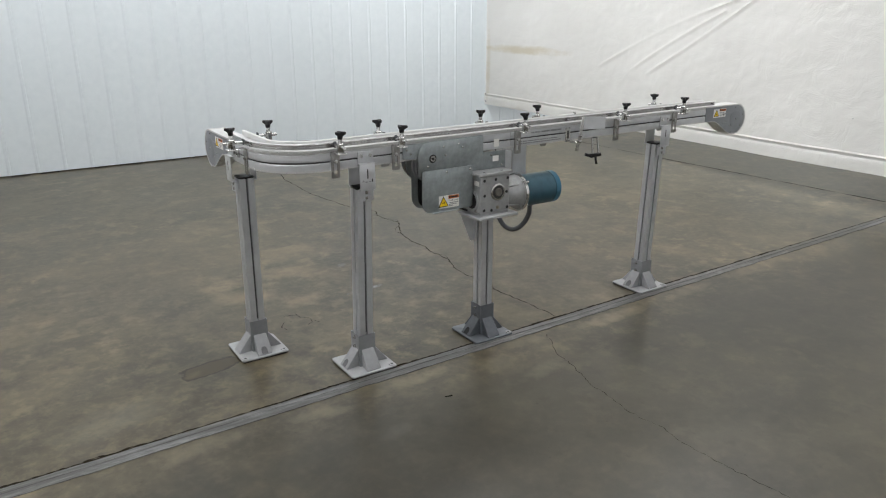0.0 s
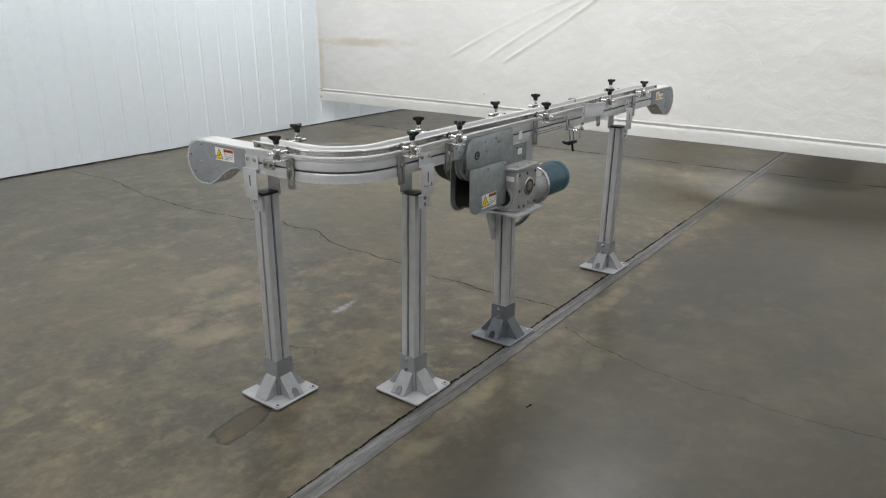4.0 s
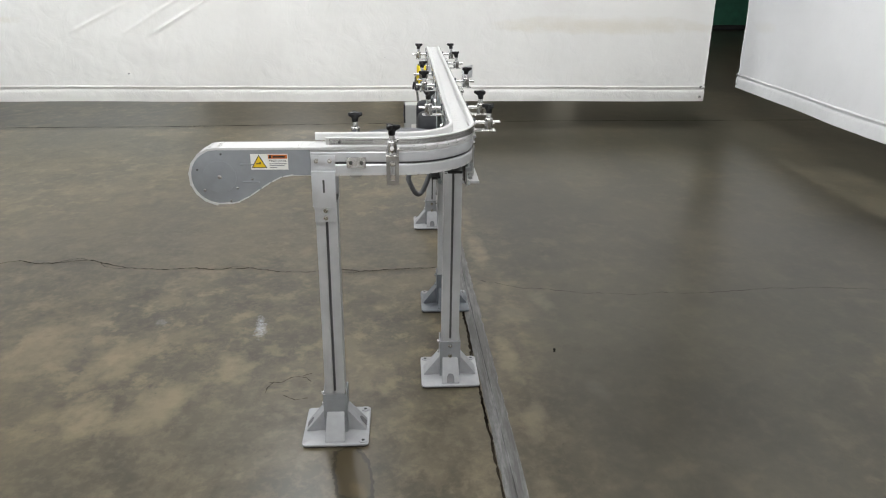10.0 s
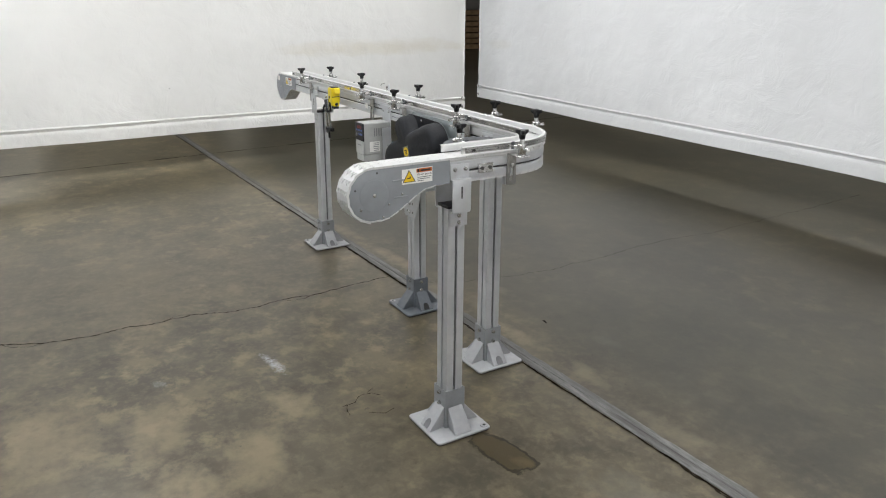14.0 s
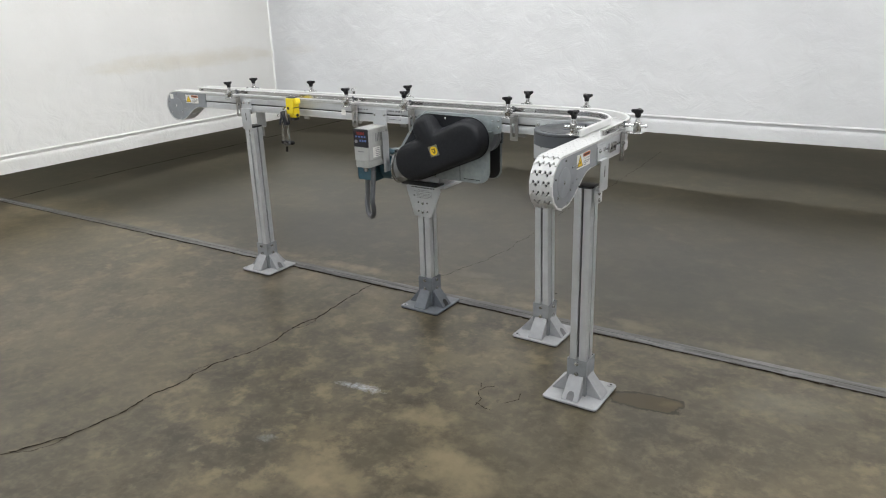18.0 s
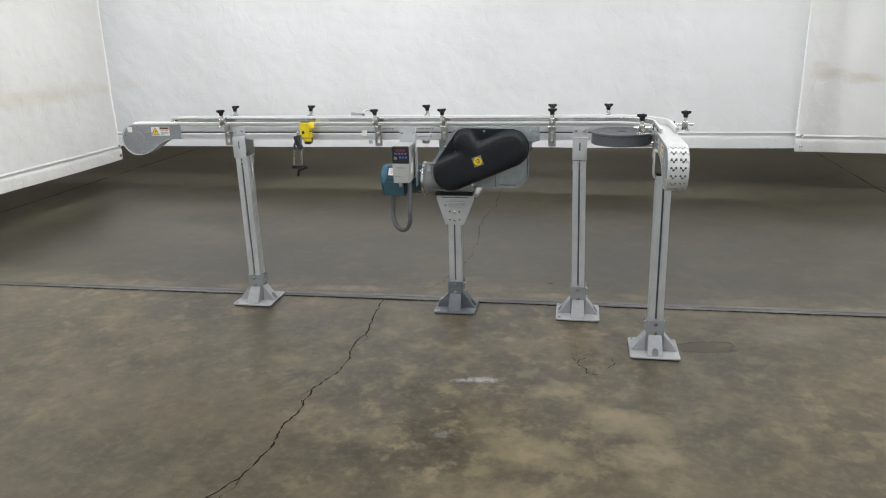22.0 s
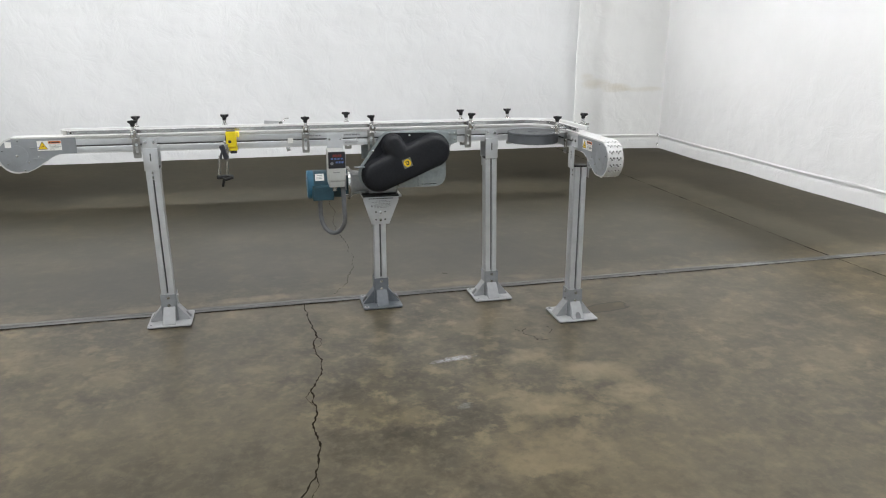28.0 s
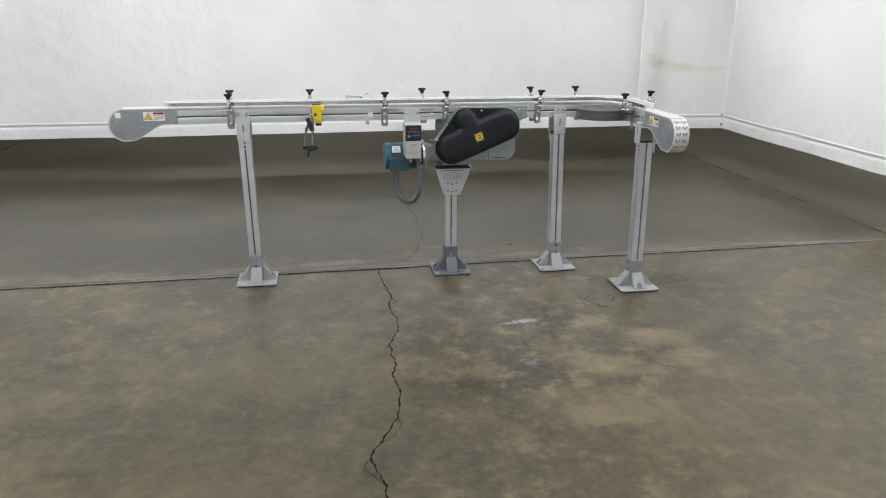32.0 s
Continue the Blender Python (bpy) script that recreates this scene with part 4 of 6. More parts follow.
# ---- guide rails and their clamps ----
def build_rails():
    for side, s0, s1, tag in ((1, 0.216, S_BEND1 + 0.214, "outer"), (-1, 0.240, S_BEND1 + 0.252, "inner")):
        # steel channel behind, and a white strip that faces the chain and caps the channel
        a0, a1 = 0.0345, 0.0440
        prof = [(side * x, z) for x, z in ((a0, 1.0315), (a1 - 0.001, 1.0315), (a1, 1.0324), (a1, 1.0365), (a1 - 0.0012, 1.0374), (a1 - 0.0012, 1.0440), (a1, 1.0449), (a1, 1.0498), (a1 - 0.001, 1.0507), (a0, 1.0507))]
        rail = part("guide_rail", sweep(bmesh.new(), prof, stations(s0, s1)), rail_steel, conveyor, "steel side guide rail with a white strip", angle=30)
        b0 = 0.0285
        prof = [(side * x, z) for x, z in ((b0, 1.0300), (a0, 1.0300), (a0, 1.0509), (a1 - 0.0040, 1.0509), (a1 - 0.0040, 1.0520), (a1 - 0.0052, 1.0530), (b0 + 0.003, 1.0530), (b0, 1.0500))]
        part("wear_face", sweep(bmesh.new(), prof, stations(s0 - 0.02, s1 + 0.012)), rail_white, rail, "white plastic wear strip")
        for s in ((1.0, 2.24, S_BEND0 - 0.15, S_BEND1 + 0.05) if side == 1 else (1.1, S_BEND0 - 0.25, S_BEND1 + 0.03)):
            prof = [(side * x, z) for x, z in ((a1 - 0.001, 1.0318), (a1 + 0.002, 1.0318), (a1 + 0.002, 1.0482), (a1 - 0.001, 1.0482))]
            part("rail_joiner", sweep(bmesh.new(), prof, stations(s - 0.035, s + 0.035)), bare_steel, rail)
        for s in (s0 + 0.02, s1 - 0.03):
            x, y, h = plan(s)
            part("rail_screw", tube(bmesh.new(), (x - math.sin(h) * side * a1, y + math.cos(h) * side * a1, 1.0405), (x - math.sin(h) * side * (a1 + 0.004), y + math.cos(h) * side * (a1 + 0.004), 1.0405), 0.004, 8), alu_dark, rail)


def knob_mesh():
    """A three-lobed grip on a stem, base at z = 0."""
    bm = bmesh.new()
    seg = 36
    rows = ((0.0, 0.0088, 0.0), (0.002, 0.0100, 0.0), (0.010, 0.0108, 0.0), (0.0145, 0.0120, 0.25), (0.0175, 0.0134, 0.75), (0.0200, 0.0150, 1.0), (0.0222, 0.0158, 1.0), (0.0282, 0.0160, 1.0), (0.0302, 0.0148, 1.0), (0.0306, 0.0090, 0.8), (0.0290, 0.0045, 0.0))
    rings = []
    for z, r, lobe in rows:
        ring = []
        for k in range(seg):
            a = k / seg * math.tau
            ring.append(bm.verts.new((math.cos(a) * r * (1 + lobe * (0.50 * math.cos(3 * a) + 0.10 * math.cos(6 * a))), math.sin(a) * r * (1 + lobe * (0.50 * math.cos(3 * a) + 0.10 * math.cos(6 * a))), z)))
        rings.append(ring)
    for r0, r1 in zip(rings, rings[1:]):
        for k in range(seg):
            bm.faces.new((r0[k], r0[(k + 1) % seg], r1[(k + 1) % seg], r1[k]))
    bm.faces.new(rings[0][::-1])
    bm.faces.new(rings[-1])
    return finish(bm, "knob", black_plastic, 50)


def build_clamps():
    # local frame of a clamp: x outward from the run, y along it, z height over the floor
    post_x = 0.0955
    block = lathe(bmesh.new(), (0, 0, 1.0165), (0, 0, 1), ((0, 0.0135), (0.0015, 0.0142), (0.036, 0.0142), (0.0385, 0.0120), (0.0390, 0.0082), (0.0555, 0.0082)), 18)
    block_me = finish(block, "clamp", bare_steel)
    rod = tube(bmesh.new(), (-0.051, 0, 1.0405), (0.036, 0, 1.0405), 0.0062, 14)
    rod_me = finish(rod, "rod", chrome)
    eye = boxed((-0.0525, -0.0065, 1.0300), (-0.0455, 0.0065, 1.0555), 0.002)
    eye_me = finish(eye, "rail_holder", wheel_grey)
    # angle bracket: a ledge under the clamp and a slotted leg on the beam
    shelf = boxed((-0.052, -0.019, 1.0125), (0.022, 0.019, 1.0165), 0.001)
    shelf_me = finish(shelf, "ledge", bare_steel)
    bm = bmesh.new()
    x0, x1 = -0.0555, -0.0515
    box(bm, (x0, -0.019, 0.905 + 0.008), (x1, -0.007, 1.0165), 0.0008)
    box(bm, (x0, 0.007, 0.905 + 0.008), (x1, 0.019, 1.0165), 0.0008)
    box(bm, (x0, -0.007, 0.980), (x1, 0.007, 1.0165))
    prism(bm, [(x0, y, z) for y, z in round_rect(-0.019, 0.905, 0.019, 0.921, (0.006, 0.006, 0, 0))], (x1 - x0, 0, 0))
    leg_me = finish(bm, "slotted_leg", bracket_steel)
    bolt = lathe(bmesh.new(), (x1, 0, 0.973), (1, 0, 0), ((0, 0.009), (0.002, 0.009), (0.0022, 0.0065), (0.007, 0.006)), 6)
    bolt_me = finish(bolt, "bolt", bare_steel)
    screw = tube(bmesh.new(), (0.0, 0.0150, 1.034), (0.0, 0.021, 1.034), 0.004, 8)
    screw_me = finish(screw, "set_screw", bare_steel)
    knob_me = knob_mesh()
    rnd = random.Random(11)
    out_run = [(1.308, "F"), (1.588, "F"), (2.246, "F"), (2.895, "F"), (3.340, "F"), (1.582, "B"), (2.130, "B"), (2.480, "B"), (3.325, "B")]
    places = [((x, YC + (-1 if s == "F" else 1) * (post_x if s == "F" else 0.0985), 0), radians(-90 if s == "F" else 90)) for x, s in out_run]
    places += [((XC - 0.0945, 2.925, 0), radians(180)), ((XC + 0.106, 3.043, 0), 0.0)]
    for (x, y, z), turn in places:
        c = put("guide_clamp", block_me, conveyor, (x, y, 0), turn, "stainless rail clamp with a black three-lobed knob", world=True)
        WORLD[c] = Vector((x, y, 0))
        put("rod", rod_me, c, (0, 0, 0))
        put("rail_holder", eye_me, c, (0, 0, 0))
        put("ledge", shelf_me, c, (0, 0, 0))
        put("slotted_leg", leg_me, c, (0, 0, 0))
        put("bolt", bolt_me, c, (0, 0, 0))
        put("set_screw", screw_me, c, (0, 0, 0))
        k = put("knob", knob_me, c, (0, 0, 1.0715), rnd.uniform(0, 2.0), "black plastic three-lobed knob")


# ---- legs ----
def t_slot(h, g=0.0045, d=0.010):
    """The square leg's outline with one groove on each side, for half width h."""
    side = [(-h, -h), (-g, -h), (-g, -h + d), (g, -h + d), (g, -h)]
    out = []
    for k in range(4):
        c, s = round(math.cos(k * math.pi / 2)), round(math.sin(k * math.pi / 2))
        out += [(c * x - s * y, s * x + c * y) for x, y in side]
    return out


def base_mesh():
    """A cast foot: rounded plate, four sloping buttresses and a square socket."""
    meshes = {}
    pl = bmesh.new()
    h = 0.1135
    prism(pl, [(x, y, 0.0045) for x, y in round_rect(-h, -h, h, h, 0.014)], (0, 0, 0.009), 0.003)
    meshes["base_plate"] = pl
    s = 0.0405
    bm = bmesh.new()
    t = 0.0035
    for lo, hi in (((-s, -s), (s, -s + t)), ((-s, s - t), (s, s)), ((-s, -s + t), (-s + t, s - t)), ((s - t, -s + t), (s, s - t))):
        box(bm, (*lo, 0.075), (*hi, 0.165))
    prism(bm, [(x, y, 0.0135) for x, y in round_rect(-s, -s, s, s, 0.004, 2)], (0, 0, 0.085))
    meshes["socket"] = bm
    return meshes


def wedge(notch):
    """One buttress towards +x, with a bolt mouth at its foot if notch."""
    w0, w1 = 0.030, 0.035
    out, inn, top = 0.103, 0.0395, 0.098
    bm = bmesh.new()
    a = [(inn, -w0, top), (inn, w0, top), (out, w1, 0.018), (out, -w1, 0.018)]
    b = [(inn, -w0 * 0.92, 0.013), (inn, w0 * 0.92, 0.013), (out, w1, 0.013), (out, -w1, 0.013)]
    va, vb = [bm.verts.new(p) for p in a], [bm.verts.new(p) for p in b]
    bm.faces.new(va)
    bm.faces.new(vb[::-1])
    for k in range(4):
        bm.faces.new((va[k], vb[k], vb[(k + 1) % 4], va[(k + 1) % 4]))
    bmesh.ops.bevel(bm, geom=bm.edges[:], offset=0.002, segments=1, affect="EDGES", profile=0.5)
    return bm


def build_legs():
    hp = 0.033
    post_prof = t_slot(hp)
    shared = {}
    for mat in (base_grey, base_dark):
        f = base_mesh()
        shared[mat] = {k: finish(v, k, base_collar_shaded if k == "socket" and mat == base_grey else mat, 30) for k, v in f.items()}
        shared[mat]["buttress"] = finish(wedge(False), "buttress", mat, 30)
    hole_me = finish(lathe(bmesh.new(), (0, 0, 0.0135), (0, 0, 1), ((0, 0.0150), (0.0030, 0.0142), (0.0034, 0.0062), (0.0010, 0.0058)), 16), "bolt_boss", base_grey)
    # contact shadow under the foot plate, drawn as a thin black slab
    foot_shadow_me = finish(prism(bmesh.new(), [(x, y, 0.0) for x, y in round_rect(-0.1095, -0.1095, 0.1095, 0.1095, 0.013)], (0, 0, 0.0048)), "foot_shadow", lab_black)
    hole_dark = finish(tube(bmesh.new(), (0, 0, 0.0140), (0, 0, 0.0172), 0.0056, 10), "bolt_hole", lab_black)
    # the bolt mouth: shade of an arched pocket, drawn as a dark plate on a buttress
    out, inn, top = 0.103, 0.0395, 0.098
    slope = Vector((out - inn, 0, 0.018 - top)).normalized()
    nrm = Vector((-slope.z, 0, slope.x))
    pts = []
    for y, d in ((-0.014, 0.0), (0.014, 0.0), (0.014, -0.022), (0.0095, -0.033), (0.0, -0.037), (-0.0095, -0.033), (-0.014, -0.022)):
        p = Vector((out, y, 0.018)) + slope * (d - 0.0005) + nrm * 0.0004
        pts.append(p)
    mouth_me = {m: finish(prism(bmesh.new(), pts, nrm * 0.0012), "bolt_mouth", mm) for m, mm in ((base_grey, plain("mouth_shade", (0.16, 0.16, 0.165), 0.7)), (base_dark, lab_black))}
    bolt_me = finish(lathe(bmesh.new(), (0, 0, 0), (1, 0, 0), ((0, 0.0085), (0.003, 0.0085), (0.0032, 0.0065), (0.0085, 0.006)), 8), "bolt", bare_steel)
    cap_me = finish(prism(bmesh.new(), [(x, y, 0) for x, y in round_rect(-0.034, -0.034, 0.034, 0.034, 0.004, 2)], (0, 0, 0.009), 0.0015), "top_cap", black_plastic)
    # x, y, height, paint, mouth sides, bolt sides, corner bosses
    legs = ((1.070, 3.127, 0.850, base_grey, (90, 270), (90, 0), ((1, -1), (-1, -1))),
            (1.431, 2.714, 0.838, base_grey, (180, 0), (90, 180), ((1, -1), (1, 1))),
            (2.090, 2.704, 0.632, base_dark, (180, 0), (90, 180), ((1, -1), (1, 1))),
            (3.252, 2.734, 0.848, base_grey, (180, 0), (90, 180), ((1, -1), (1, 1))))
    for i, (bx, by, top, mat, mouths, bolts, bosses) in enumerate(legs):
        x, y = unturn(bx, by)
        lx, ly = ((0.004, -0.004), (0.014, -0.006), (0.0, 0.0), (0.012, -0.012))[i]
        bm = prism(bmesh.new(), [(x + a, y + b, 0.06) for a, b in post_prof], (lx, ly, top - 0.06))
        leg = part("leg", bm, alu, conveyor, "square slotted aluminium leg on a cast " + ("dark grey" if mat == base_dark else "light grey") + " foot", angle=20)
        w = Vector((x, y, 0))
        for k in range(4):
            a = k * math.pi / 2
            c, s = math.cos(a), math.sin(a)
            # shade in the leg's groove, drawn as a dark strip on its floor
            bm = boxed((hp - 0.0098, -0.0044, 0.17), (hp - 0.0085, 0.0044, top - 0.001))
            lean = Matrix.Translation(w) @ Matrix(((1, 0, lx / top, 0), (0, 1, ly / top, 0), (0, 0, 1, 0), (0, 0, 0, 1)))
            bmesh.ops.transform(bm, matrix=lean @ Matrix.Rotation(a, 4, "Z"), verts=bm.verts)
            part("groove", bm, groove_shade, leg)
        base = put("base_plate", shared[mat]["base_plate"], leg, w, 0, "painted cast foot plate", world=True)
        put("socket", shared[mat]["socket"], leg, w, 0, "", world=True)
        put("foot_shadow", foot_shadow_me, leg, w, 0, "dark slab drawn as the contact shadow under the cast foot", world=True)
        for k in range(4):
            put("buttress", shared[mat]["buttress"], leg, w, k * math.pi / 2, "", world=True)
        for a in mouths:
            put("bolt_mouth", mouth_me[mat], leg, w, radians(a), "", world=True)
        for sx, sy in bosses:
            put("bolt_boss", hole_me, leg, w + Vector((sx * 0.094, sy * 0.094, 0)), 0, "", world=True)
            put("bolt_hole", hole_dark, leg, w + Vector((sx * 0.094, sy * 0.094, 0)), 0, "", world=True)
        for a in bolts:
            d = Vector((math.cos(radians(a)), math.sin(radians(a)), 0))
            for z in (0.148, 0.104):
                put("bolt", bolt_me, leg, w + d * 0.0405 + Vector((0, 0, z)), radians(a), "", world=True)
        put("top_cap", cap_me, leg, w + Vector((lx, ly, top - 0.0035)), 0, "black plastic leg cap", world=True)
        if mat == base_dark:
            continue
        # two folded hangers between leg and beam
        across = (1, 0) if i == 0 else (0, 1)
        for side in (-1, 1):
            n = Vector((across[0] * side, across[1] * side, 0))
            u = Vector((-n.y, n.x, 0))
            mid = Vector((XC if i == 0 else x + lx, y + ly if i == 0 else YC, 0))

            def slab(x0, x1, z0, z1, o0, o1, bev=0.0012):
                bm = bmesh.new()
                pts = [mid + n * o0 + u * a + Vector((0, 0, b)) for a, b in ((x0, z0), (x1, z0), (x1, z1), (x0, z1))]
                return prism(bm, pts, n * (o1 - o0), bev)

            hang = part("hanger", slab(-0.036, 0.036, 0.842, 0.952, 0.052, 0.056), bracket_paint, conveyor, "folded metal hanger plate with a slot")
            part("upper_tab", slab(-0.036, 0.036, 0.9525, 1.000, HALF + 0.0006, HALF + 0.0046), bracket_paint, hang)
            part("fold", slab(-0.036, 0.036, 0.949, 0.9525, HALF + 0.0006, 0.056, 0.0006), bracket_paint, hang)
            part("lower_fold", slab(-0.034, 0.034, 0.838, 0.842, 0.0335, 0.055, 0.0006), bracket_paint, hang)
            part("lower_tab", slab(-0.034, 0.034, 0.788, 0.838, 0.0336, 0.0376), bracket_paint, hang)
            part("slot", slab(-0.003, 0.003, 0.888, 0.928, 0.0558, 0.0564, 0.0), alu_dark, hang)
            for a, z, o in ((-0.020, 0.984, HALF + 0.0046), (0.020, 0.984, HALF + 0.0046), (0.0, 0.826, 0.0376), (0.0, 0.802, 0.0376)):
                p = mid + n * o + u * a + Vector((0, 0, z))
                part("bolt", lathe(bmesh.new(), p, n, ((0, 0.0075), (0.0035, 0.0075), (0.0037, 0.005), (0.0055, 0.0045)), 8), bare_steel, hang)
            if i == 1 and side == -1:
                bm = bmesh.new()
                for a, b, c, d in ((-0.026, 0.876, -0.016, 0.878), (-0.012, 0.873, -0.002, 0.876), (0.004, 0.874, 0.012, 0.876), (0.018, 0.872, 0.024, 0.886), (-0.022, 0.878, -0.020, 0.884)):
                    pts = [mid + n * 0.0562 + u * q + Vector((0, 0, w_)) for q, w_ in ((a, b), (c, b), (c, d), (a, d))]
                    prism(bm, pts, n * 0.0004)
                part("marker_scribble", bm, ink, hang, "dark handwritten marks")
    # a short slide nut plate by the arm hanger
    bm = boxed((XC - HALF - 0.010, 3.005, 0.962), (XC - HALF - 0.0008, 3.063, 0.994), 0.0012)
    sl = part("slide_bracket", bm, bare_steel, conveyor, "short steel slide bracket in the beam slot")
    for yy in (3.018, 3.050):
        part("bolt", lathe(bmesh.new(), (XC - HALF - 0.010, yy, 0.978), (-1, 0, 0), ((0, 0.006), (0.003, 0.006), (0.0032, 0.004)), 8), alu_dark, sl)


# ---- bend wheel ----
def build_wheel():
    bm = lathe(bmesh.new(), (CX - 0.010, CY, 0.949), (0, 0, 1), ((0, 0.134), (0.002, 0.138), (0.047, 0.138), (0.0485, 0.136), (0.0495, 0.139), (0.055, 0.139), (0.057, 0.137), (0.057, 0.120), (0.0555, 0.118)), 48)
    w = part("bend_wheel", bm, wheel_grey, conveyor, "dark grey plastic wheel inside the bend", angle=30)
    bm = lathe(bmesh.new(), (CX - 0.010, CY, 1.004), (0, 0, 1), ((0, 0.03), (0.004, 0.03), (0.005, 0.012), (0.006, 0.011)), 20)
    part("hub", bm, wheel_grey, w)
    # the dark reflection on the wheel's top is put into a darker colour
    bm = lathe(bmesh.new(), (CX - 0.010, CY, 1.0045), (0, 0, 1), ((0, 0.1165), (0.0016, 0.1160), (0.0018, 0.034)), 48)
    part("wheel_face", bm, plain("wheel_face_reflection", (0.042, 0.045, 0.050), 0.42, 0.0, 0.06, 25), w, "top face of the wheel, coloured darker for its dark reflection")
    bm = lathe(bmesh.new(), (CX - 0.010, CY, 0.9955), (0, 0, 1), ((0, 0.1386), (0.0018, 0.1386)), 48)
    part("dark_seam", bm, lab_black, w)
    bm = boxed((CX - 0.20, CY - 0.02, 0.932), (CX + 0.02, CY + 0.02, 0.938), 0.001)
    part("wheel_arm", bm, alu, w)


build_beam()
build_chain()
build_ends()
build_rails()
build_clamps()
build_legs()
build_wheel()


# ---- drive unit ----
def xz(bm, outline, y, t, bevel=0.0008):
    """A plate from an (x, z) outline, from y to y + t."""
    return prism(bm, [(a, y, b) for a, b in outline], (0, t, 0), bevel)


def small_bolt(parent, p, n, r=0.006, mat=None, name="bolt", h=0.004):
    return part(name, lathe(bmesh.new(), p, n, ((0, r), (h * 0.7, r), (h, r * 0.6)), 8), mat or bare_steel, parent)


def build_drive():
    drive = part("drive_frame", xz(bmesh.new(), [(1.622, 0.945), (1.690, 0.941), (1.705, 0.86), (2.175, 0.848), (2.175, 0.932), (2.042, 0.932), (2.042, 1.014), (1.622, 1.006)], 2.6575, 0.004), galv, conveyor, "galvanised drive plate bolted to the beam")
    for a, b in ((1.64, 0.985), (1.66, 0.965), (1.80, 0.99), (1.87, 0.975), (1.93, 0.995), (1.965, 0.978), (2.0, 0.995), (2.03, 0.975), (2.03, 0.99), (1.95, 0.995), (2.09, 0.915), (2.15, 0.865)):
        small_bolt(drive, (a, 2.6575, b), (0, -1, 0), 0.0045)
    guard = part("bearing_guard", xz(bmesh.new(), round_rect(1.690, 0.868, 2.036, 1.010, (0.004, 0.004, 0.004, 0.055), 6), 2.644, 0.003), galv, conveyor, "galvanised guard plate round the drive bearing")
    part("edge_flange", xz(bmesh.new(), [(1.690, 0.868), (1.690, 0.952), (1.6935, 0.952), (1.6935, 0.868)], 2.644, 0.0135, 0.0), galv, guard)
    for rad, mat, d in ((0.0185, lab_black, 0.0012), (0.013, bare_steel, 0.003), (0.0065, lab_black, 0.0036)):
        part("bearing", tube(bmesh.new(), (1.764, 2.644, 0.936), (1.764, 2.644 - d, 0.936), rad, 18), mat, guard)
    for a, b in ((1.738, 0.904), (1.82, 0.985), (1.92, 0.972), (1.90, 0.99), (1.83, 0.945)):
        small_bolt(guard, (a, 2.644, b), (0, -1, 0), 0.005)
    low = part("lower_guard", xz(bmesh.new(), round_rect(1.703, 0.694, 1.972, 0.886, (0.045, 0.012, 0.004, 0.004), 6), 2.634, 0.003, 0.001), galv, conveyor, "galvanised lower chain guard with a warning label")
    part("bottom_lip", boxed((1.75, 2.622, 0.692), (1.89, 2.634, 0.695), 0.0006), galv, low)
    for a, b in ((1.83, 0.872), (1.955, 0.872)):
        small_bolt(low, (a, 2.634, b), (0, -1, 0), 0.0055)
    part_label(low, Vector((1.788, 2.634, 0.707)), Vector((1, 0, 0)), Vector((0, 0, 1)), Vector((0, -1, 0)), 0.108, 0.058)
    # rear frame plates
    rear = part("rear_drive_plate", xz(bmesh.new(), [(1.645, 0.935), (1.68, 0.925), (1.70, 0.88), (2.10, 0.855), (2.10, 0.965), (2.05, 1.006), (1.645, 1.006)], 2.7385, 0.004), galv, conveyor, "galvanised rear drive plate")
    for a, b in ((1.66, 0.985), (1.66, 0.955), (1.69, 0.985)):
        small_bolt(rear, (a, 2.7425, b), (0, 1, 0), 0.0045)
    back = part("rear_chute_plate", xz(bmesh.new(), round_rect(1.708, 0.690, 2.06, 0.93, (0.062, 0.004, 0.004, 0.02), 6), 2.735, 0.003), galv, conveyor, "galvanised rear chute plate")
    part("chute_lip", boxed((1.765, 2.738, 0.692), (1.845, 2.751, 0.695), 0.0006), galv, back)
    part("foot_slot", boxed((1.762, 2.7381, 0.703), (1.848, 2.7386, 0.7065)), lab_black, back)
    part("plate_seam", boxed((1.868, 2.738, 0.695), (1.870, 2.7395, 0.80)), alu_dark, back)
    # black linings on the inner faces of both guards, and the bolt that ties them
    g = part("guard_lining", xz(bmesh.new(), round_rect(1.711, 0.697, 1.970, 0.884, (0.044, 0.012, 0.004, 0.004), 6), 2.6375, 0.006, 0.001), chute_black, conveyor, "black plastic lining inside the chain guard")
    part("rear_lining", xz(bmesh.new(), round_rect(1.740, 0.697, 2.052, 0.925, (0.043, 0.004, 0.004, 0.02), 6), 2.7285, 0.006, 0.001), chute_black, g)
    part("edge_strip", xz(bmesh.new(), [(1.690, 0.870), (1.690, 0.930), (1.7, 0.930), (1.708, 0.870)], 2.6455, 0.012, 0.0), chute_black, g)
    part("guide_bolt", pipe(bmesh.new(), [(1.765, 2.6435, 0.712), (1.765, 2.68, 0.712), (1.765, 2.728, 0.712)], 0.0045, 8), bare_steel, g)
    part("bent_lip", prism(bmesh.new(), [(a, 2.742, z) for a, z in ((1.688, 0.935), (1.705, 0.934), (1.724, 0.924), (1.740, 0.905), (1.744, 0.907), (1.728, 0.928), (1.707, 0.938), (1.688, 0.939))], (0, 0.022, 0)), galv, g, "bent galvanised lip")
    part("drive_drum", tube(bmesh.new(), (1.768, 2.664, 0.905), (1.768, 2.705, 0.905), 0.070, 28), end_grey, conveyor, "grey drive drum between the plates")
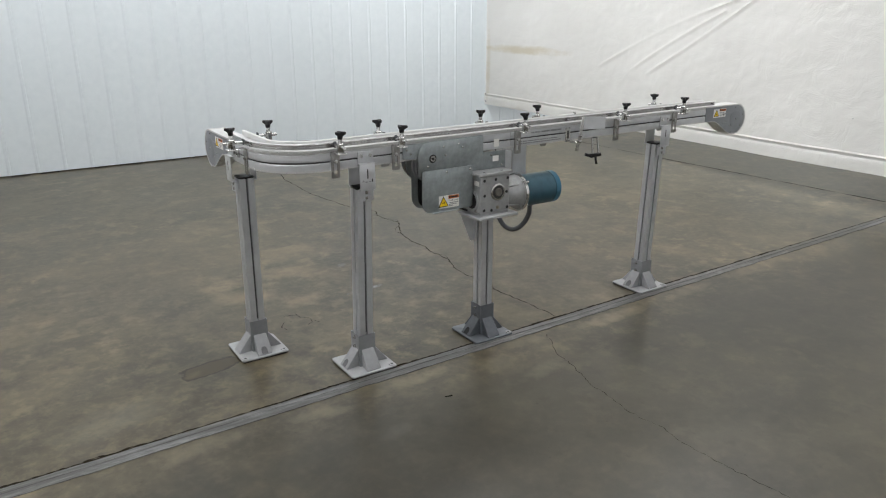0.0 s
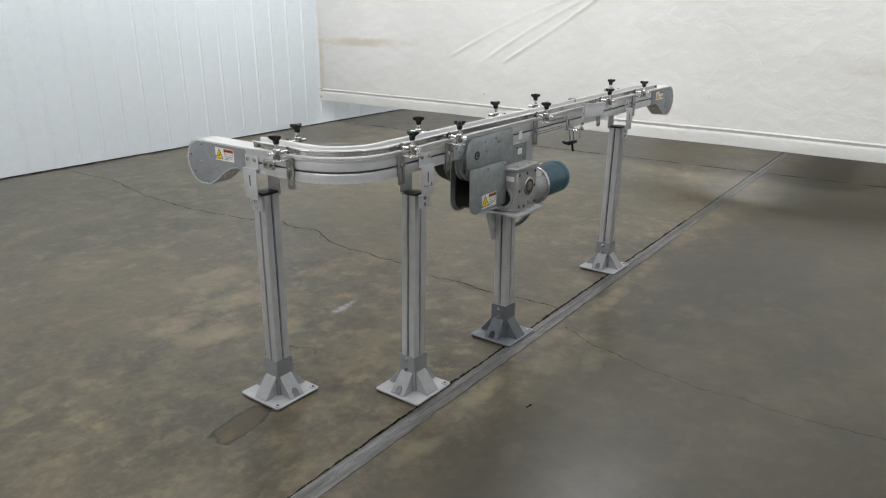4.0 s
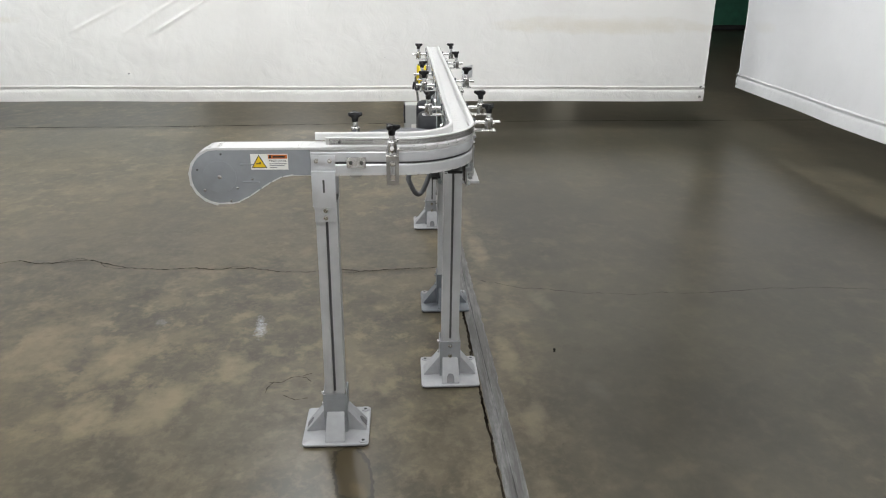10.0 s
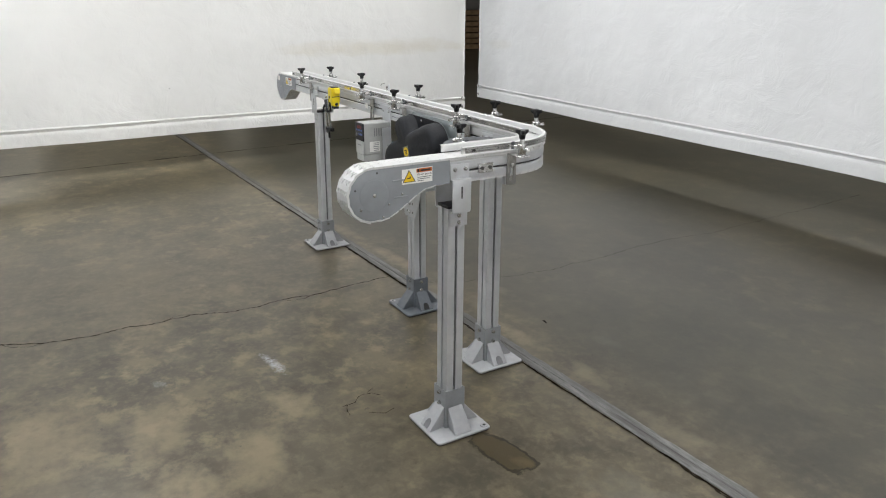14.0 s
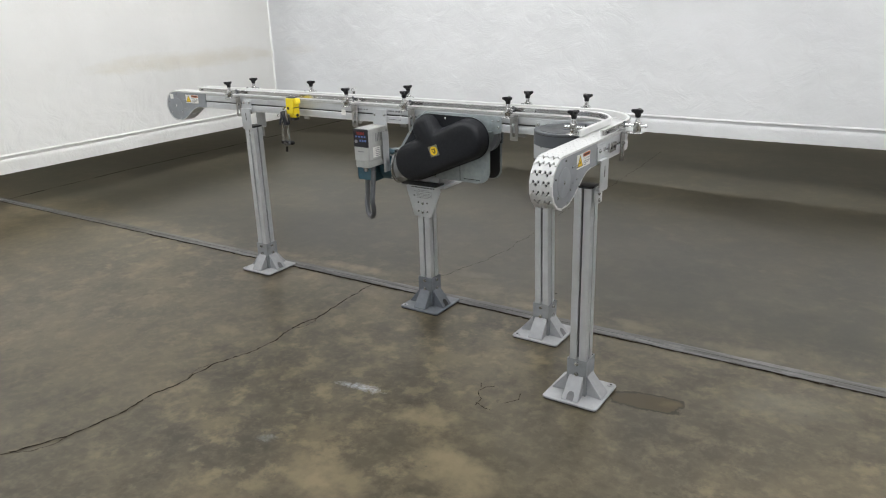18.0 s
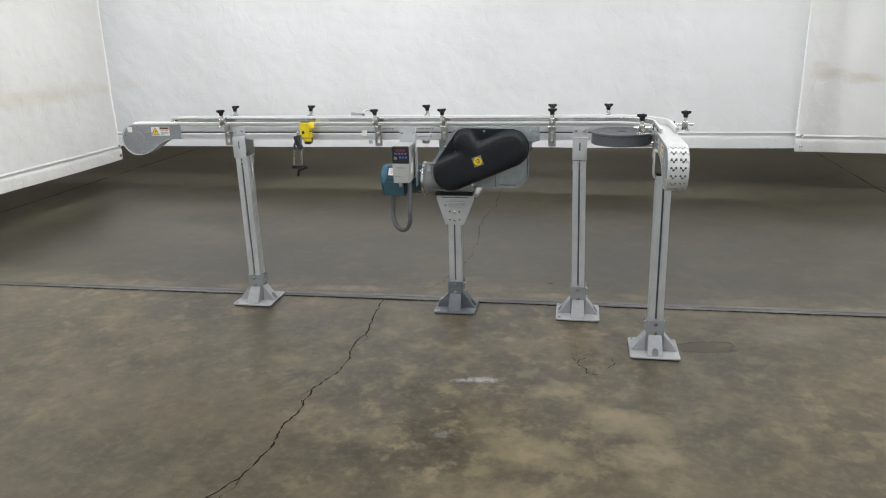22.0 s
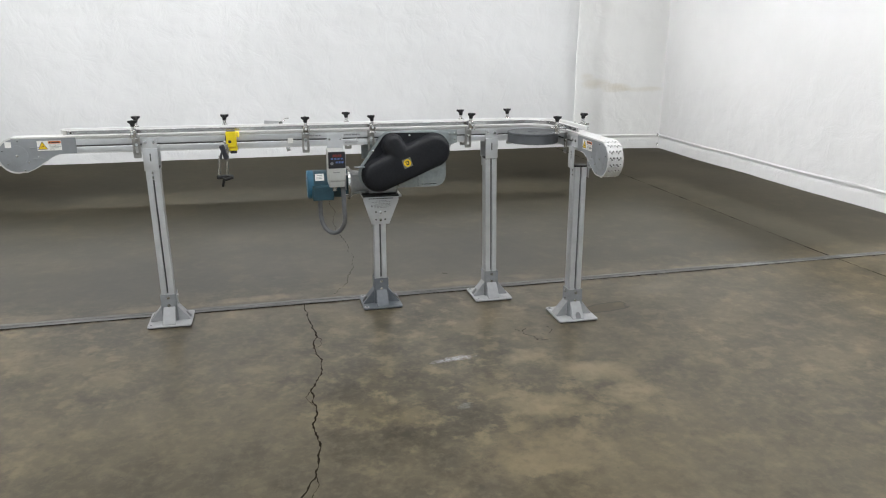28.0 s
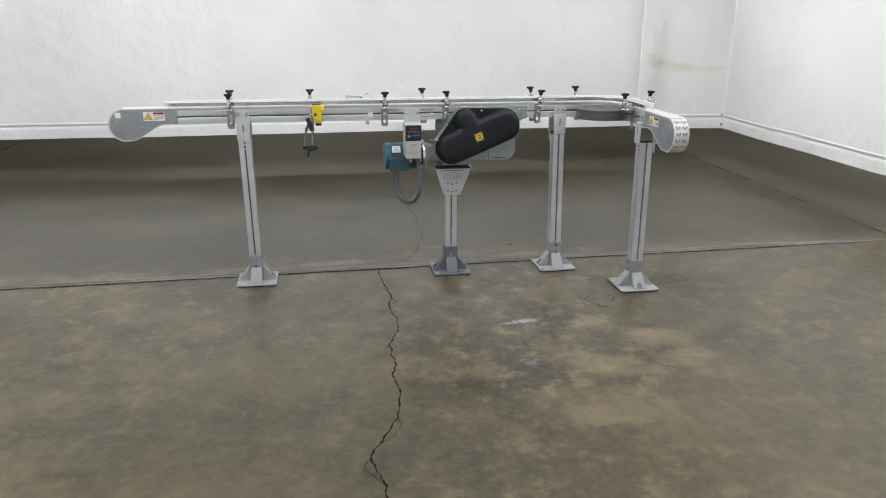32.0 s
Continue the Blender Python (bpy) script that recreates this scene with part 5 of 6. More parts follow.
    for y in (2.6635, 2.694):
        part("drum_rim", tube(bmesh.new(), (1.768, y, 0.905), (1.768, y + 0.010, 0.905), 0.078, 28), end_grey, conveyor)
    # small notices on the frame
    for a, b, w, h in ((2.108, 0.950, 0.030, 0.036), (2.100, 0.884, 0.034, 0.026)):
        y = 2.6575 if b < 0.93 else 2.6615
        part("notice", boxed((a, y - 0.0012, b), (a + w, y - 0.0002, b + h)), lab_white, drive, "small white sticker")


def build_gearbox():
    x0, x1, y0, y1, z0, z1 = 1.985, 2.150, 2.585, 2.735, 0.662, 0.838
    g = part("gearbox", boxed((x0, y0, z0), (x1, y1, z1), 0.006), gear_cast, conveyor, "cast grey worm gearbox")
    part("top_plate", boxed((x0 - 0.016, y0 - 0.006, z1), (x1 + 0.010, y1 - 0.04, z1 + 0.013), 0.002), gear_cast, g)
    for a, b in ((0.03, 0.02), (0.13, 0.02), (0.05, 0.08), (0.12, 0.08)):
        part("screw", tube(bmesh.new(), (x0 + a, y0 + b, z1 + 0.012), (x0 + a, y0 + b, z1 + 0.0142), 0.005, 8), alu_dark, g)
    cx, cz = (x0 + x1) / 2 + 0.012, 0.757
    part("shaft_ring", lathe(bmesh.new(), (cx, y0 + 0.001, cz), (0, -1, 0), ((0, 0.040), (0.004, 0.040), (0.006, 0.036), (0.006, 0.031), (0.002, 0.030)), 28), bare_steel, g)
    part("shaft_seal", lathe(bmesh.new(), (cx, y0 + 0.001, cz), (0, -1, 0), ((0, 0.0295), (0.0035, 0.0295), (0.004, 0.021)), 24), alu_dark, g)
    part("shaft", lathe(bmesh.new(), (cx, y0 + 0.002, cz), (0, -1, 0), ((0, 0.019), (0.010, 0.019), (0.012, 0.016), (0.011, 0.008)), 20), plain("bronze_shaft", (0.22, 0.205, 0.185), 0.38, 0.8), g)
    for a, b in ((0.018, 0.016), (0.15, 0.016), (0.018, 0.155), (0.15, 0.155), (0.020, 0.085), (0.082, 0.155), (0.145, 0.09), (0.06, 0.012)):
        part("bolt_hole", tube(bmesh.new(), (x0 + a, y0 - 0.0006, z0 + b), (x0 + a, y0 + 0.002, z0 + b), 0.0072, 12), lab_black, g)
    part("drain_plug", lathe(bmesh.new(), (cx, y0, z0 + 0.022), (0, -1, 0), ((0, 0.009), (0.003, 0.009), (0.0032, 0.006), (0.007, 0.005)), 6), plain("plug_brass", (0.34, 0.30, 0.24), 0.45, 0.6), g)
    # side cover with a black seal, towards the chain guard
    part("side_cover", lathe(bmesh.new(), (x0 + 0.001, 2.655, 0.715), (-1, 0, 0), ((0, 0.052), (0.006, 0.050), (0.006, 0.040)), 28), gear_cast, g)
    part("side_seal", lathe(bmesh.new(), (x0 - 0.005, 2.655, 0.715), (-1, 0, 0), ((0, 0.039), (0.004, 0.037), (0.004, 0.02)), 24), black_plastic, g)
    part("rating_plate", boxed((x0 - 0.0012, 2.60, 0.790), (x0 - 0.0002, 2.64, 0.812)), lab_white, g)
    # bell housing and motor along +x
    ay, az = 2.668, 0.717
    bell = part("bell_housing", lathe(bmesh.new(), (x1 - 0.004, ay, az), (1, 0, 0), ((0, 0.058), (0.02, 0.060), (0.05, 0.064), (0.085, 0.070), (0.096, 0.079), (0.100, 0.084), (0.103, 0.084)), 32), gear_cast, conveyor, "cast bell housing between gearbox and motor")
    for k in range(4):
        a = radians(45 + 90 * k)
        p = Vector((x1 + 0.092, ay + math.cos(a) * 0.079, az + math.sin(a) * 0.079))
        part("stud", tube(bmesh.new(), p, p + Vector((0.040, 0, 0)), 0.0065, 8), bare_steel, bell)
        q = Vector((x1 + 0.03, ay + math.cos(a) * 0.062, az + math.sin(a) * 0.062))
        part("rib", boxed((-0.035, -0.004, -0.008), (0.04, 0.004, 0.010), 0.002, Matrix.Translation(q + Vector((0.02, 0, 0))) @ Matrix.Rotation(a - math.pi / 2, 4, "X")), gear_cast, bell)
    mx = x1 + 0.115
    part("flange", lathe(bmesh.new(), (x1 + 0.098, ay, az), (1, 0, 0), ((0, 0.0905), (0.0015, 0.0930), (0.0125, 0.0930), (0.0140, 0.0905)), 44), bare_steel, bell, "bright machined flange ring", angle=30)
    motor = part("motor", lathe(bmesh.new(), (mx, ay, az), (1, 0, 0), ((0, 0.074), (0.004, 0.078), (0.178, 0.078), (0.180, 0.0755), (0.182, 0.078), (0.205, 0.078), (0.211, 0.074), (0.212, 0.05)), 40), motor_blue, conveyor, "blue electric motor", angle=30)
    part("end_cap", lathe(bmesh.new(), (mx + 0.184, ay, az), (1, 0, 0), ((0, 0.0786), (0.026, 0.0786), (0.032, 0.072), (0.0332, 0.02)), 40), motor_cap_lit_blue, motor, "blue end cap, coloured as if brightly lit", angle=30)
    for a in (50, 170, 290):
        p = Vector((mx + 0.216, ay + math.cos(radians(a)) * 0.055, az + math.sin(radians(a)) * 0.055))
        small_bolt(motor, p, (1, 0, 0), 0.005)
    tb = part("terminal_box", boxed((mx + 0.078, ay + 0.045, az - 0.072), (mx + 0.192, ay + 0.108, az + 0.006), 0.004), motor_blue, motor, "blue terminal box")
    part("box_lid", boxed((mx + 0.080, ay + 0.1082, az - 0.070), (mx + 0.190, ay + 0.1112, az + 0.004), 0.0012), motor_blue, tb)
    for dx, dz in ((0.086, -0.064), (0.184, -0.064), (0.086, -0.002), (0.184, -0.002)):
        small_bolt(tb, (mx + dx, ay + 0.1112, az + dz), (0, 1, 0), 0.003, alu_dark)
    # rating label wrapped on the upper side of the motor
    turn = Matrix.Translation((mx + 0.150, ay, az)) @ Matrix.Rotation(radians(38), 4, "X")
    part("rating_plate", boxed((-0.024, 0.0778, -0.021), (0.024, 0.0806, 0.021), 0.0006, turn), lab_white, motor, "white rating label")
    bm = bmesh.new()
    for k in range(3):
        box(bm, (-0.015, 0.0807, -0.011 + k * 0.010), (0.015, 0.0810, -0.008 + k * 0.010), 0, turn)
    part("rating_print", bm, lab_text, motor)
    # platform on the short leg, with the tapered plate behind
    pf = part("platform", boxed((1.962, 2.562, 0.638), (2.185, 2.735, 0.650), 0.0015), alu, conveyor, "aluminium platform plate under the gearbox")
    part("pad", boxed((1.985, 2.70, 0.6505), (2.185, 2.772, 0.660), 0.001), black_plastic, pf)
    part("shim", boxed((1.99, 2.59, 0.650), (2.145, 2.699, 0.662), 0.001), gear_cast, pf)
    tp = part("taper_plate", prism(bmesh.new(), [(a, 2.7385, b) for a, b in ((1.982, 0.650), (2.180, 0.650), (2.180, 0.622), (2.137, 0.487), (2.037, 0.487), (1.982, 0.622))], (0, 0.005, 0), 0.001), bracket_paint, conveyor, "tapered grey mounting plate with a printed notice")
    for a, b, r in ((2.086, 0.556, 0.008), (2.086, 0.512, 0.008), (2.060, 0.558, 0.005), (2.112, 0.558, 0.005), (2.060, 0.514, 0.005), (2.112, 0.514, 0.005)):
        small_bolt(tp, (a, 2.7435, b), (0, 1, 0), r, bare_steel if r > 0.006 else alu_dark, "bolt" if r > 0.006 else "bolt_hole", 0.005 if r > 0.006 else 0.001)
    bm = bmesh.new()
    rnd = random.Random(4)

    def line(x0, x1, z, h):
        x = x1
        while x > x0:
            w = rnd.uniform(0.006, 0.018)
            box(bm, (max(x0, x - w), 2.7436, z), (x, 2.7441, z + h))
            x -= w + 0.003
    line(2.012, 2.150, 0.632, 0.005)
    part("print_heading", bm, lab_black, tp)
    bm = bmesh.new()
    for a, b, z in ((2.05, 2.112, 0.620), (2.03, 2.135, 0.613), (2.03, 2.12, 0.603), (2.03, 2.12, 0.596), (2.03, 2.12, 0.589), (2.05, 2.12, 0.582)):
        line(a, b, z, 0.0025)
    part("print_lines", bm, lab_text, tp)
    part("print_mark", tube(bmesh.new(), (2.134, 2.7436, 0.592), (2.134, 2.7441, 0.592), 0.006, 12), lab_text, tp)


def lobes(ax, az, bx, bz, r, cx, cz, rc, k, n=96):
    """Outline of a pill from a to b melted with a bump at c, sampled by angle from its middle."""
    mx, mz = (ax + bx) / 2, (az + bz) / 2

    def dist(x, z):
        t = max(0, min(1, ((x - ax) * (bx - ax) + (z - az) * (bz - az)) / ((bx - ax) ** 2 + (bz - az) ** 2)))
        d1 = math.hypot(x - ax - (bx - ax) * t, z - az - (bz - az) * t) - r
        d2 = math.hypot(x - cx, z - cz) - rc
        h = max(0, min(1, 0.5 + 0.5 * (d2 - d1) / k))
        return d2 + (d1 - d2) * h - k * h * (1 - h)

    out = []
    for i in range(n):
        a = i / n * math.tau
        lo, hi = 0.0, 0.5
        for _ in range(28):
            m = (lo + hi) / 2
            if dist(mx + math.cos(a) * m, mz + math.sin(a) * m) < 0:
                lo = m
            else:
                hi = m
        out.append((mx + math.cos(a) * lo, mz + math.sin(a) * lo))
    return out


def build_cover():
    ax, az, bx, bz, r = 2.094, 0.774, 1.791, 0.901, 0.0905
    cx, cz, rc = 2.016, 0.937, 0.060
    y0, y1 = 2.766, 2.835

    def layer(g):
        return lobes(ax, az, bx, bz, r + g, cx, cz, rc + g, 0.030)

    bm = bmesh.new()
    steps = [(0.004, y0), (0.001, y0 + 0.012), (-0.002, y1 - 0.030), (-0.006, y1 - 0.014), (-0.014, y1 - 0.004), (-0.024, y1), (-0.05, y1 + 0.0015)]
    rings = [[bm.verts.new((x, y, z)) for x, z in layer(g)] for g, y in steps]
    for r0, r1 in zip(rings, rings[1:]):
        for k in range(len(r0)):
            bm.faces.new((r0[k], r0[(k + 1) % len(r0)], r1[(k + 1) % len(r0)], r1[k]))
    bm.faces.new(rings[0][::-1])
    bm.faces.new(rings[-1])
    cov = part("chain_cover", bm, cover_black, conveyor, "moulded black plastic chain cover with a small yellow label", angle=60)
    # flange: the hull of the three lobes
    pts = [(x + (r + 0.006) * math.cos(a * math.tau / 40), z + (r + 0.006) * math.sin(a * math.tau / 40)) for x, z in ((ax, az), (bx, bz)) for a in range(40)]
    pts += [(cx + 0.004 + (rc + 0.004) * math.cos(a * math.tau / 40), cz + (rc + 0.004) * math.sin(a * math.tau / 40)) for a in range(40)]
    pts = sorted(set(pts))

    def half(seq):
        out = []
        for p in seq:
            while len(out) > 1 and (out[-1][0] - out[-2][0]) * (p[1] - out[-2][1]) - (out[-1][1] - out[-2][1]) * (p[0] - out[-2][0]) <= 0:
                out.pop()
            out.append(p)
        return out[:-1]

    hull = half(pts) + half(pts[::-1])
    part("flange", xz(bmesh.new(), hull, y0 - 0.003, 0.006, 0.001), cover_black, cov)
    for a, b in ((1.922, 0.985), (2.122, 0.906), (1.985, 0.712)):
        small_bolt(cov, (a, y0 + 0.003, b), (0, 1, 0), 0.0065, bare_steel, "screw", 0.004)
    # metal back plate with a bent tab
    bp = part("cover_backplate", xz(bmesh.new(), [(a + (0.016 if a > 2.05 else 0.0), b + (0.004 if a > 2.05 else 0)) for a, b in hull], 2.7605, 0.002, 0.0), galv, conveyor, "galvanised plate behind the chain cover")
    bm = boxed((-0.028, -0.010, -0.002), (0.028, 0.022, 0.002), 0.0008, Matrix.Translation((2.200, 2.768, 0.822)))
    part("bent_tab", bm, galv, bp)
    # square label turned with the cover, a yellow disc with a dark plain mark
    c, s = math.cos(radians(20)), math.sin(radians(20))
    o = Vector((1.947, y1 + 0.0004, 0.845))
    u, v, n = Vector((-c, 0, s)) * 1.0, Vector((s, 0, c)), Vector((0, 1, 0))
    lab = part("cover_label", quad_on(bmesh.new(), o, u, v, n, -0.025, -0.025, 0.025, 0.025, 0.001, 0.0005), lab_taupe, cov, "small square label with a yellow disc")
    p = o + n * 0.0016
    part("yellow_disc", tube(bmesh.new(), p, p + n * 0.0004, 0.0205, 28), lab_yellow, lab)
    bm = bmesh.new()
    quad_on(bm, o, u, v, n, -0.010, 0.006, 0.010, 0.010, 0.0022, 0.0003)
    quad_on(bm, o, u, v, n, 0.004, -0.010, 0.009, 0.006, 0.0022, 0.0003)
    quad_on(bm, o, u, v, n, -0.004, -0.012, 0.006, -0.007, 0.0022, 0.0003)
    quad_on(bm, o, u, v, n, -0.006, -0.008, -0.002, 0.003, 0.0022, 0.0003)
    part("disc_mark", bm, lab_black, lab)


def build_inverter():
    x0, x1 = 2.288, 2.376
    y1 = 2.890
    hp = part("drive_mount", boxed((2.282, 2.7385, 0.700), (2.368, 2.7425, 1.000), 0.001), bracket_paint, conveyor, "light grey plate hanging from the beam")
    for a in (2.296, 2.354):
        small_bolt(hp, (a, 2.7425, 0.973), (0, 1, 0), 0.006)
    part("side_flange", boxed((2.276, 2.7425, 0.70), (2.279, 2.79, 0.90), 0.0008), bracket_paint, hp)
    inv = part("motor_controller", boxed((x0, 2.745, 0.772), (x1, y1 - 0.006, 0.926), 0.004), drive_grey, conveyor, "grey motor speed controller with a black keypad")
    part("front_cover", boxed((x0 + 0.001, y1 - 0.006, 0.772), (x1 - 0.001, y1 - 0.001, 0.838), 0.002), drive_grey, inv)
    pan = part("keypad", boxed((x0 - 0.0006, y1 - 0.008, 0.839), (x1 + 0.0006, y1, 0.9265), 0.003), panel_black, inv, "black keypad panel")
    bm = bmesh.new()
    for k in range(5):
        box(bm, (x0 + 0.020 + k * 0.0095, y1, 0.899), (x0 + 0.027 + k * 0.0095, y1 + 0.0005, 0.912))
    part("display", bm, key_red, inv, "dim red digits")
    bm = bmesh.new()
    for k in range(4):
        box(bm, (x0 + 0.012 + k * 0.017, y1, 0.886), (x0 + 0.023 + k * 0.017, y1 + 0.0006, 0.894))
    for k in range(3):
        box(bm, (x0 + 0.010 + k * 0.015, y1, 0.866), (x0 + 0.020 + k * 0.015, y1 + 0.0006, 0.876), 0.0)
    part("keys", bm, key_blue, inv, "small blue keys")
    part("dial", lathe(bmesh.new(), (x1 - 0.018, y1, 0.866), (0, 1, 0), ((0, 0.0085), (0.004, 0.008), (0.0045, 0.006)), 16), lab_text, inv)
    part("brand_bar", boxed((x0 + 0.03, y1 - 0.001, 0.815), (x0 + 0.065, y1 - 0.0004, 0.820)), lab_text, inv)
    st = part("side_sticker", boxed((x0 - 0.001, 2.80, 0.785), (x0 - 0.0002, 2.855, 0.835)), lab_white, inv, "white printed side label")
    bm = bmesh.new()
    for k in range(5):
        box(bm, (x0 - 0.0014, 2.805, 0.790 + k * 0.009), (x0 - 0.001, 2.835, 0.793 + k * 0.009))
    part("sticker_print", bm, lab_text, inv)
    bm = bmesh.new()
    for k in range(6):
        box(bm, (x0 - 0.0006, 2.765 + k * 0.012, 0.86), (x0 - 0.0001, 2.770 + k * 0.012, 0.90))
    part("vent_slots", bm, lab_text, inv)
    part("wiring_box", boxed((x0 + 0.004, 2.75, 0.738), (x1 - 0.002, y1 - 0.004, 0.772), 0.003), drive_grey, inv)
    # two cable glands and the hanging loop of conduit
    for a, yy, z in ((2.302, 2.845, 0.738), (2.345, 2.845, 0.738)):
        part("gland", lathe(bmesh.new(), (a, yy, z), (0, 0, -1), ((0, 0.014), (0.012, 0.014), (0.013, 0.011), (0.026, 0.011), (0.028, 0.009)), 10), bare_steel if a > 2.32 else conduit_grey, inv)
    pts = []
    xa, xb, zt = 2.298, 2.418, 0.565
    r = (xb - xa) / 2
    for k in range(8):
        pts.append((xa + 0.001, 2.845 + 0.0034 * k, 0.715 - (0.715 - zt) * k / 8))
    for k in range(17):
        a = radians(180 + 180 * k / 16)
        f = k / 16
        pts.append(((xa + xb) / 2 + r * math.cos(a), 2.872 - 0.112 * f, zt + 1.55 * r * math.sin(a)))
    for k in range(1, 8):
        pts.append((xb, 2.760 - 0.001 * k, zt + 0.095 * k / 7))
    part("conduit", pipe(bmesh.new(), pts, 0.0125, 12), conduit_grey, conveyor, "grey flexible conduit hanging in a loop")


def build_sensor():
    """The yellow photo eye on the near rail side, its brackets and clamp lever, and the reflector across."""
    root = part("photo_eye", boxed((2.832, 2.768, 0.955), (2.884, 2.818, 1.036), 0.004), sensor_yellow, conveyor, "yellow photoelectric sensor")
    part("lens_block", boxed((2.830, 2.773, 0.936), (2.872, 2.810, 0.960), 0.004), sensor_yellow, root)
    part("lid", boxed((2.836, 2.773, 1.036), (2.880, 2.812, 1.041), 0.002), sensor_dark, root)
    w = Mat("status_light", (0.8, 0.6, 0.02), 0.4)
    w.set("Emission Color", (1.0, 0.85, 0.1, 1))
    w.set("Emission Strength", 0.25)
    part("status_light", boxed((2.818, 2.772, 1.006), (2.832, 2.806, 1.034), 0.003), w.m, root, "lit yellow status lamp")
    part("dark_foot", boxed((2.834, 2.775, 0.922), (2.868, 2.806, 0.9365), 0.003), sensor_dark, root, "dark threaded foot of the sensor")
    part("face_seam", boxed((2.8312, 2.770, 0.986), (2.8322, 2.816, 0.990)), sensor_dark, root)
    part("lens", lathe(bmesh.new(), (2.830, 2.792, 0.948), (-1, 0, 0), ((0, 0.009), (0.002, 0.0085), (0.0025, 0.006)), 14), sensor_dark, root)
    part("cap_screw", lathe(bmesh.new(), (2.866, 2.815, 0.985), (0, 1, 0), ((0, 0.008), (0.003, 0.008), (0.004, 0.005)), 12), lab_black, root)
    br = part("sensor_bracket", boxed((2.884, 2.762, 0.955), (2.888, 2.800, 1.015), 0.001), sensor_dark, conveyor, "black swivel bracket")
    part("swivel", boxed((-0.013, -0.014, -0.045), (0.013, 0.014, 0.03), 0.004, Matrix.Translation((2.900, 2.815, 0.940)) @ Matrix.Rotation(radians(18), 4, "Y")), sensor_dark, br)
    part("swivel_screw", lathe(bmesh.new(), (2.890, 2.826, 0.985), (0, 1, 0), ((0, 0.008), (0.005, 0.008), (0.006, 0.005)), 12), bare_steel, br)
    part("cable_stub", pipe(bmesh.new(), [(2.905, 2.83, 0.94), (2.912, 2.835, 0.925), (2.916, 2.836, 0.90)], 0.006, 8), sensor_dark, br)
    for (a, b) in (((2.880, 2.822, 0.975), (2.890, 2.808, 0.795)), ((2.920, 2.818, 0.915), (2.932, 2.806, 0.797))):
        part("rod", tube(bmesh.new(), a, b, 0.0062, 10), bare_steel, br)
    lev = part("clamp_lever", boxed((-0.054, -0.011, -0.010), (0.028, 0.011, 0.010), 0.004, Matrix.Translation((2.916, 2.807, 0.803))), black_plastic, conveyor, "black clamp lever")
    part("handle", pipe(bmesh.new(), [(2.913, 2.813, 0.800), (2.898, 2.823, 0.791), (2.862, 2.838, 0.806)], 0.0085, 10), black_plastic, lev)
    part("stub", pipe(bmesh.new(), [(2.908, 2.808, 0.80), (2.913, 2.808, 0.775), (2.918, 2.806, 0.752)], 0.0065, 8), black_plastic, lev)
    # across the run: a rectangular reflector plate on a clamp rod with its own lever
    rb = part("reflector_bracket", boxed((2.566, 2.597, 0.938), (2.584, 2.657, 0.941), 0.0008), bare_steel, conveyor, "bent steel bracket with a reflector plate")
    part("reflector", boxed((0, -0.0015, 0.996), (0.104, 0.0015, 1.058), 0.001, Matrix.Translation((2.604, 2.595, 0)) @ Matrix.Rotation(radians(-35), 4, "Z")), bracket_paint, rb, "plain grey reflector plate")
    part("upright", boxed((-0.010, -0.0015, -0.088), (0.010, 0.0015, 0.080), 0.001, Matrix.Translation((2.586, 2.595, 0.980)) @ Matrix.Rotation(radians(13), 4, "Y")), bare_steel, rb)
    for z in (0.968, 0.995):
        small_bolt(rb, (2.586 + (z - 0.98) * 0.22, 2.5935, z - 0.028), (0, -1, 0), 0.0075, None, "bolt", 0.008)
    ub = part("slide_loop", boxed((2.547, 2.6575, 0.930), (2.578, 2.6615, 1.000), 0.0012), bare_steel, conveyor, "steel slide bracket with a loop")
    part("slot", boxed((2.558, 2.6568, 0.945), (2.567, 2.6574, 0.985)), alu_dark, ub)
    part("loop_bar", pipe(bmesh.new(), [(2.563, 2.656, 0.934), (2.565, 2.63, 0.932), (2.572, 2.603, 0.933), (2.580, 2.599, 0.942)], 0.004, 8), bare_steel, ub)
    # a thin stop pin and a wire hook by the rail
    part("stop_pin", pipe(bmesh.new(), [(2.585, 2.640, 1.066), (2.580, 2.635, 1.076), (2.56, 2.63, 1.078)], 0.003, 6), bare_steel, conveyor)


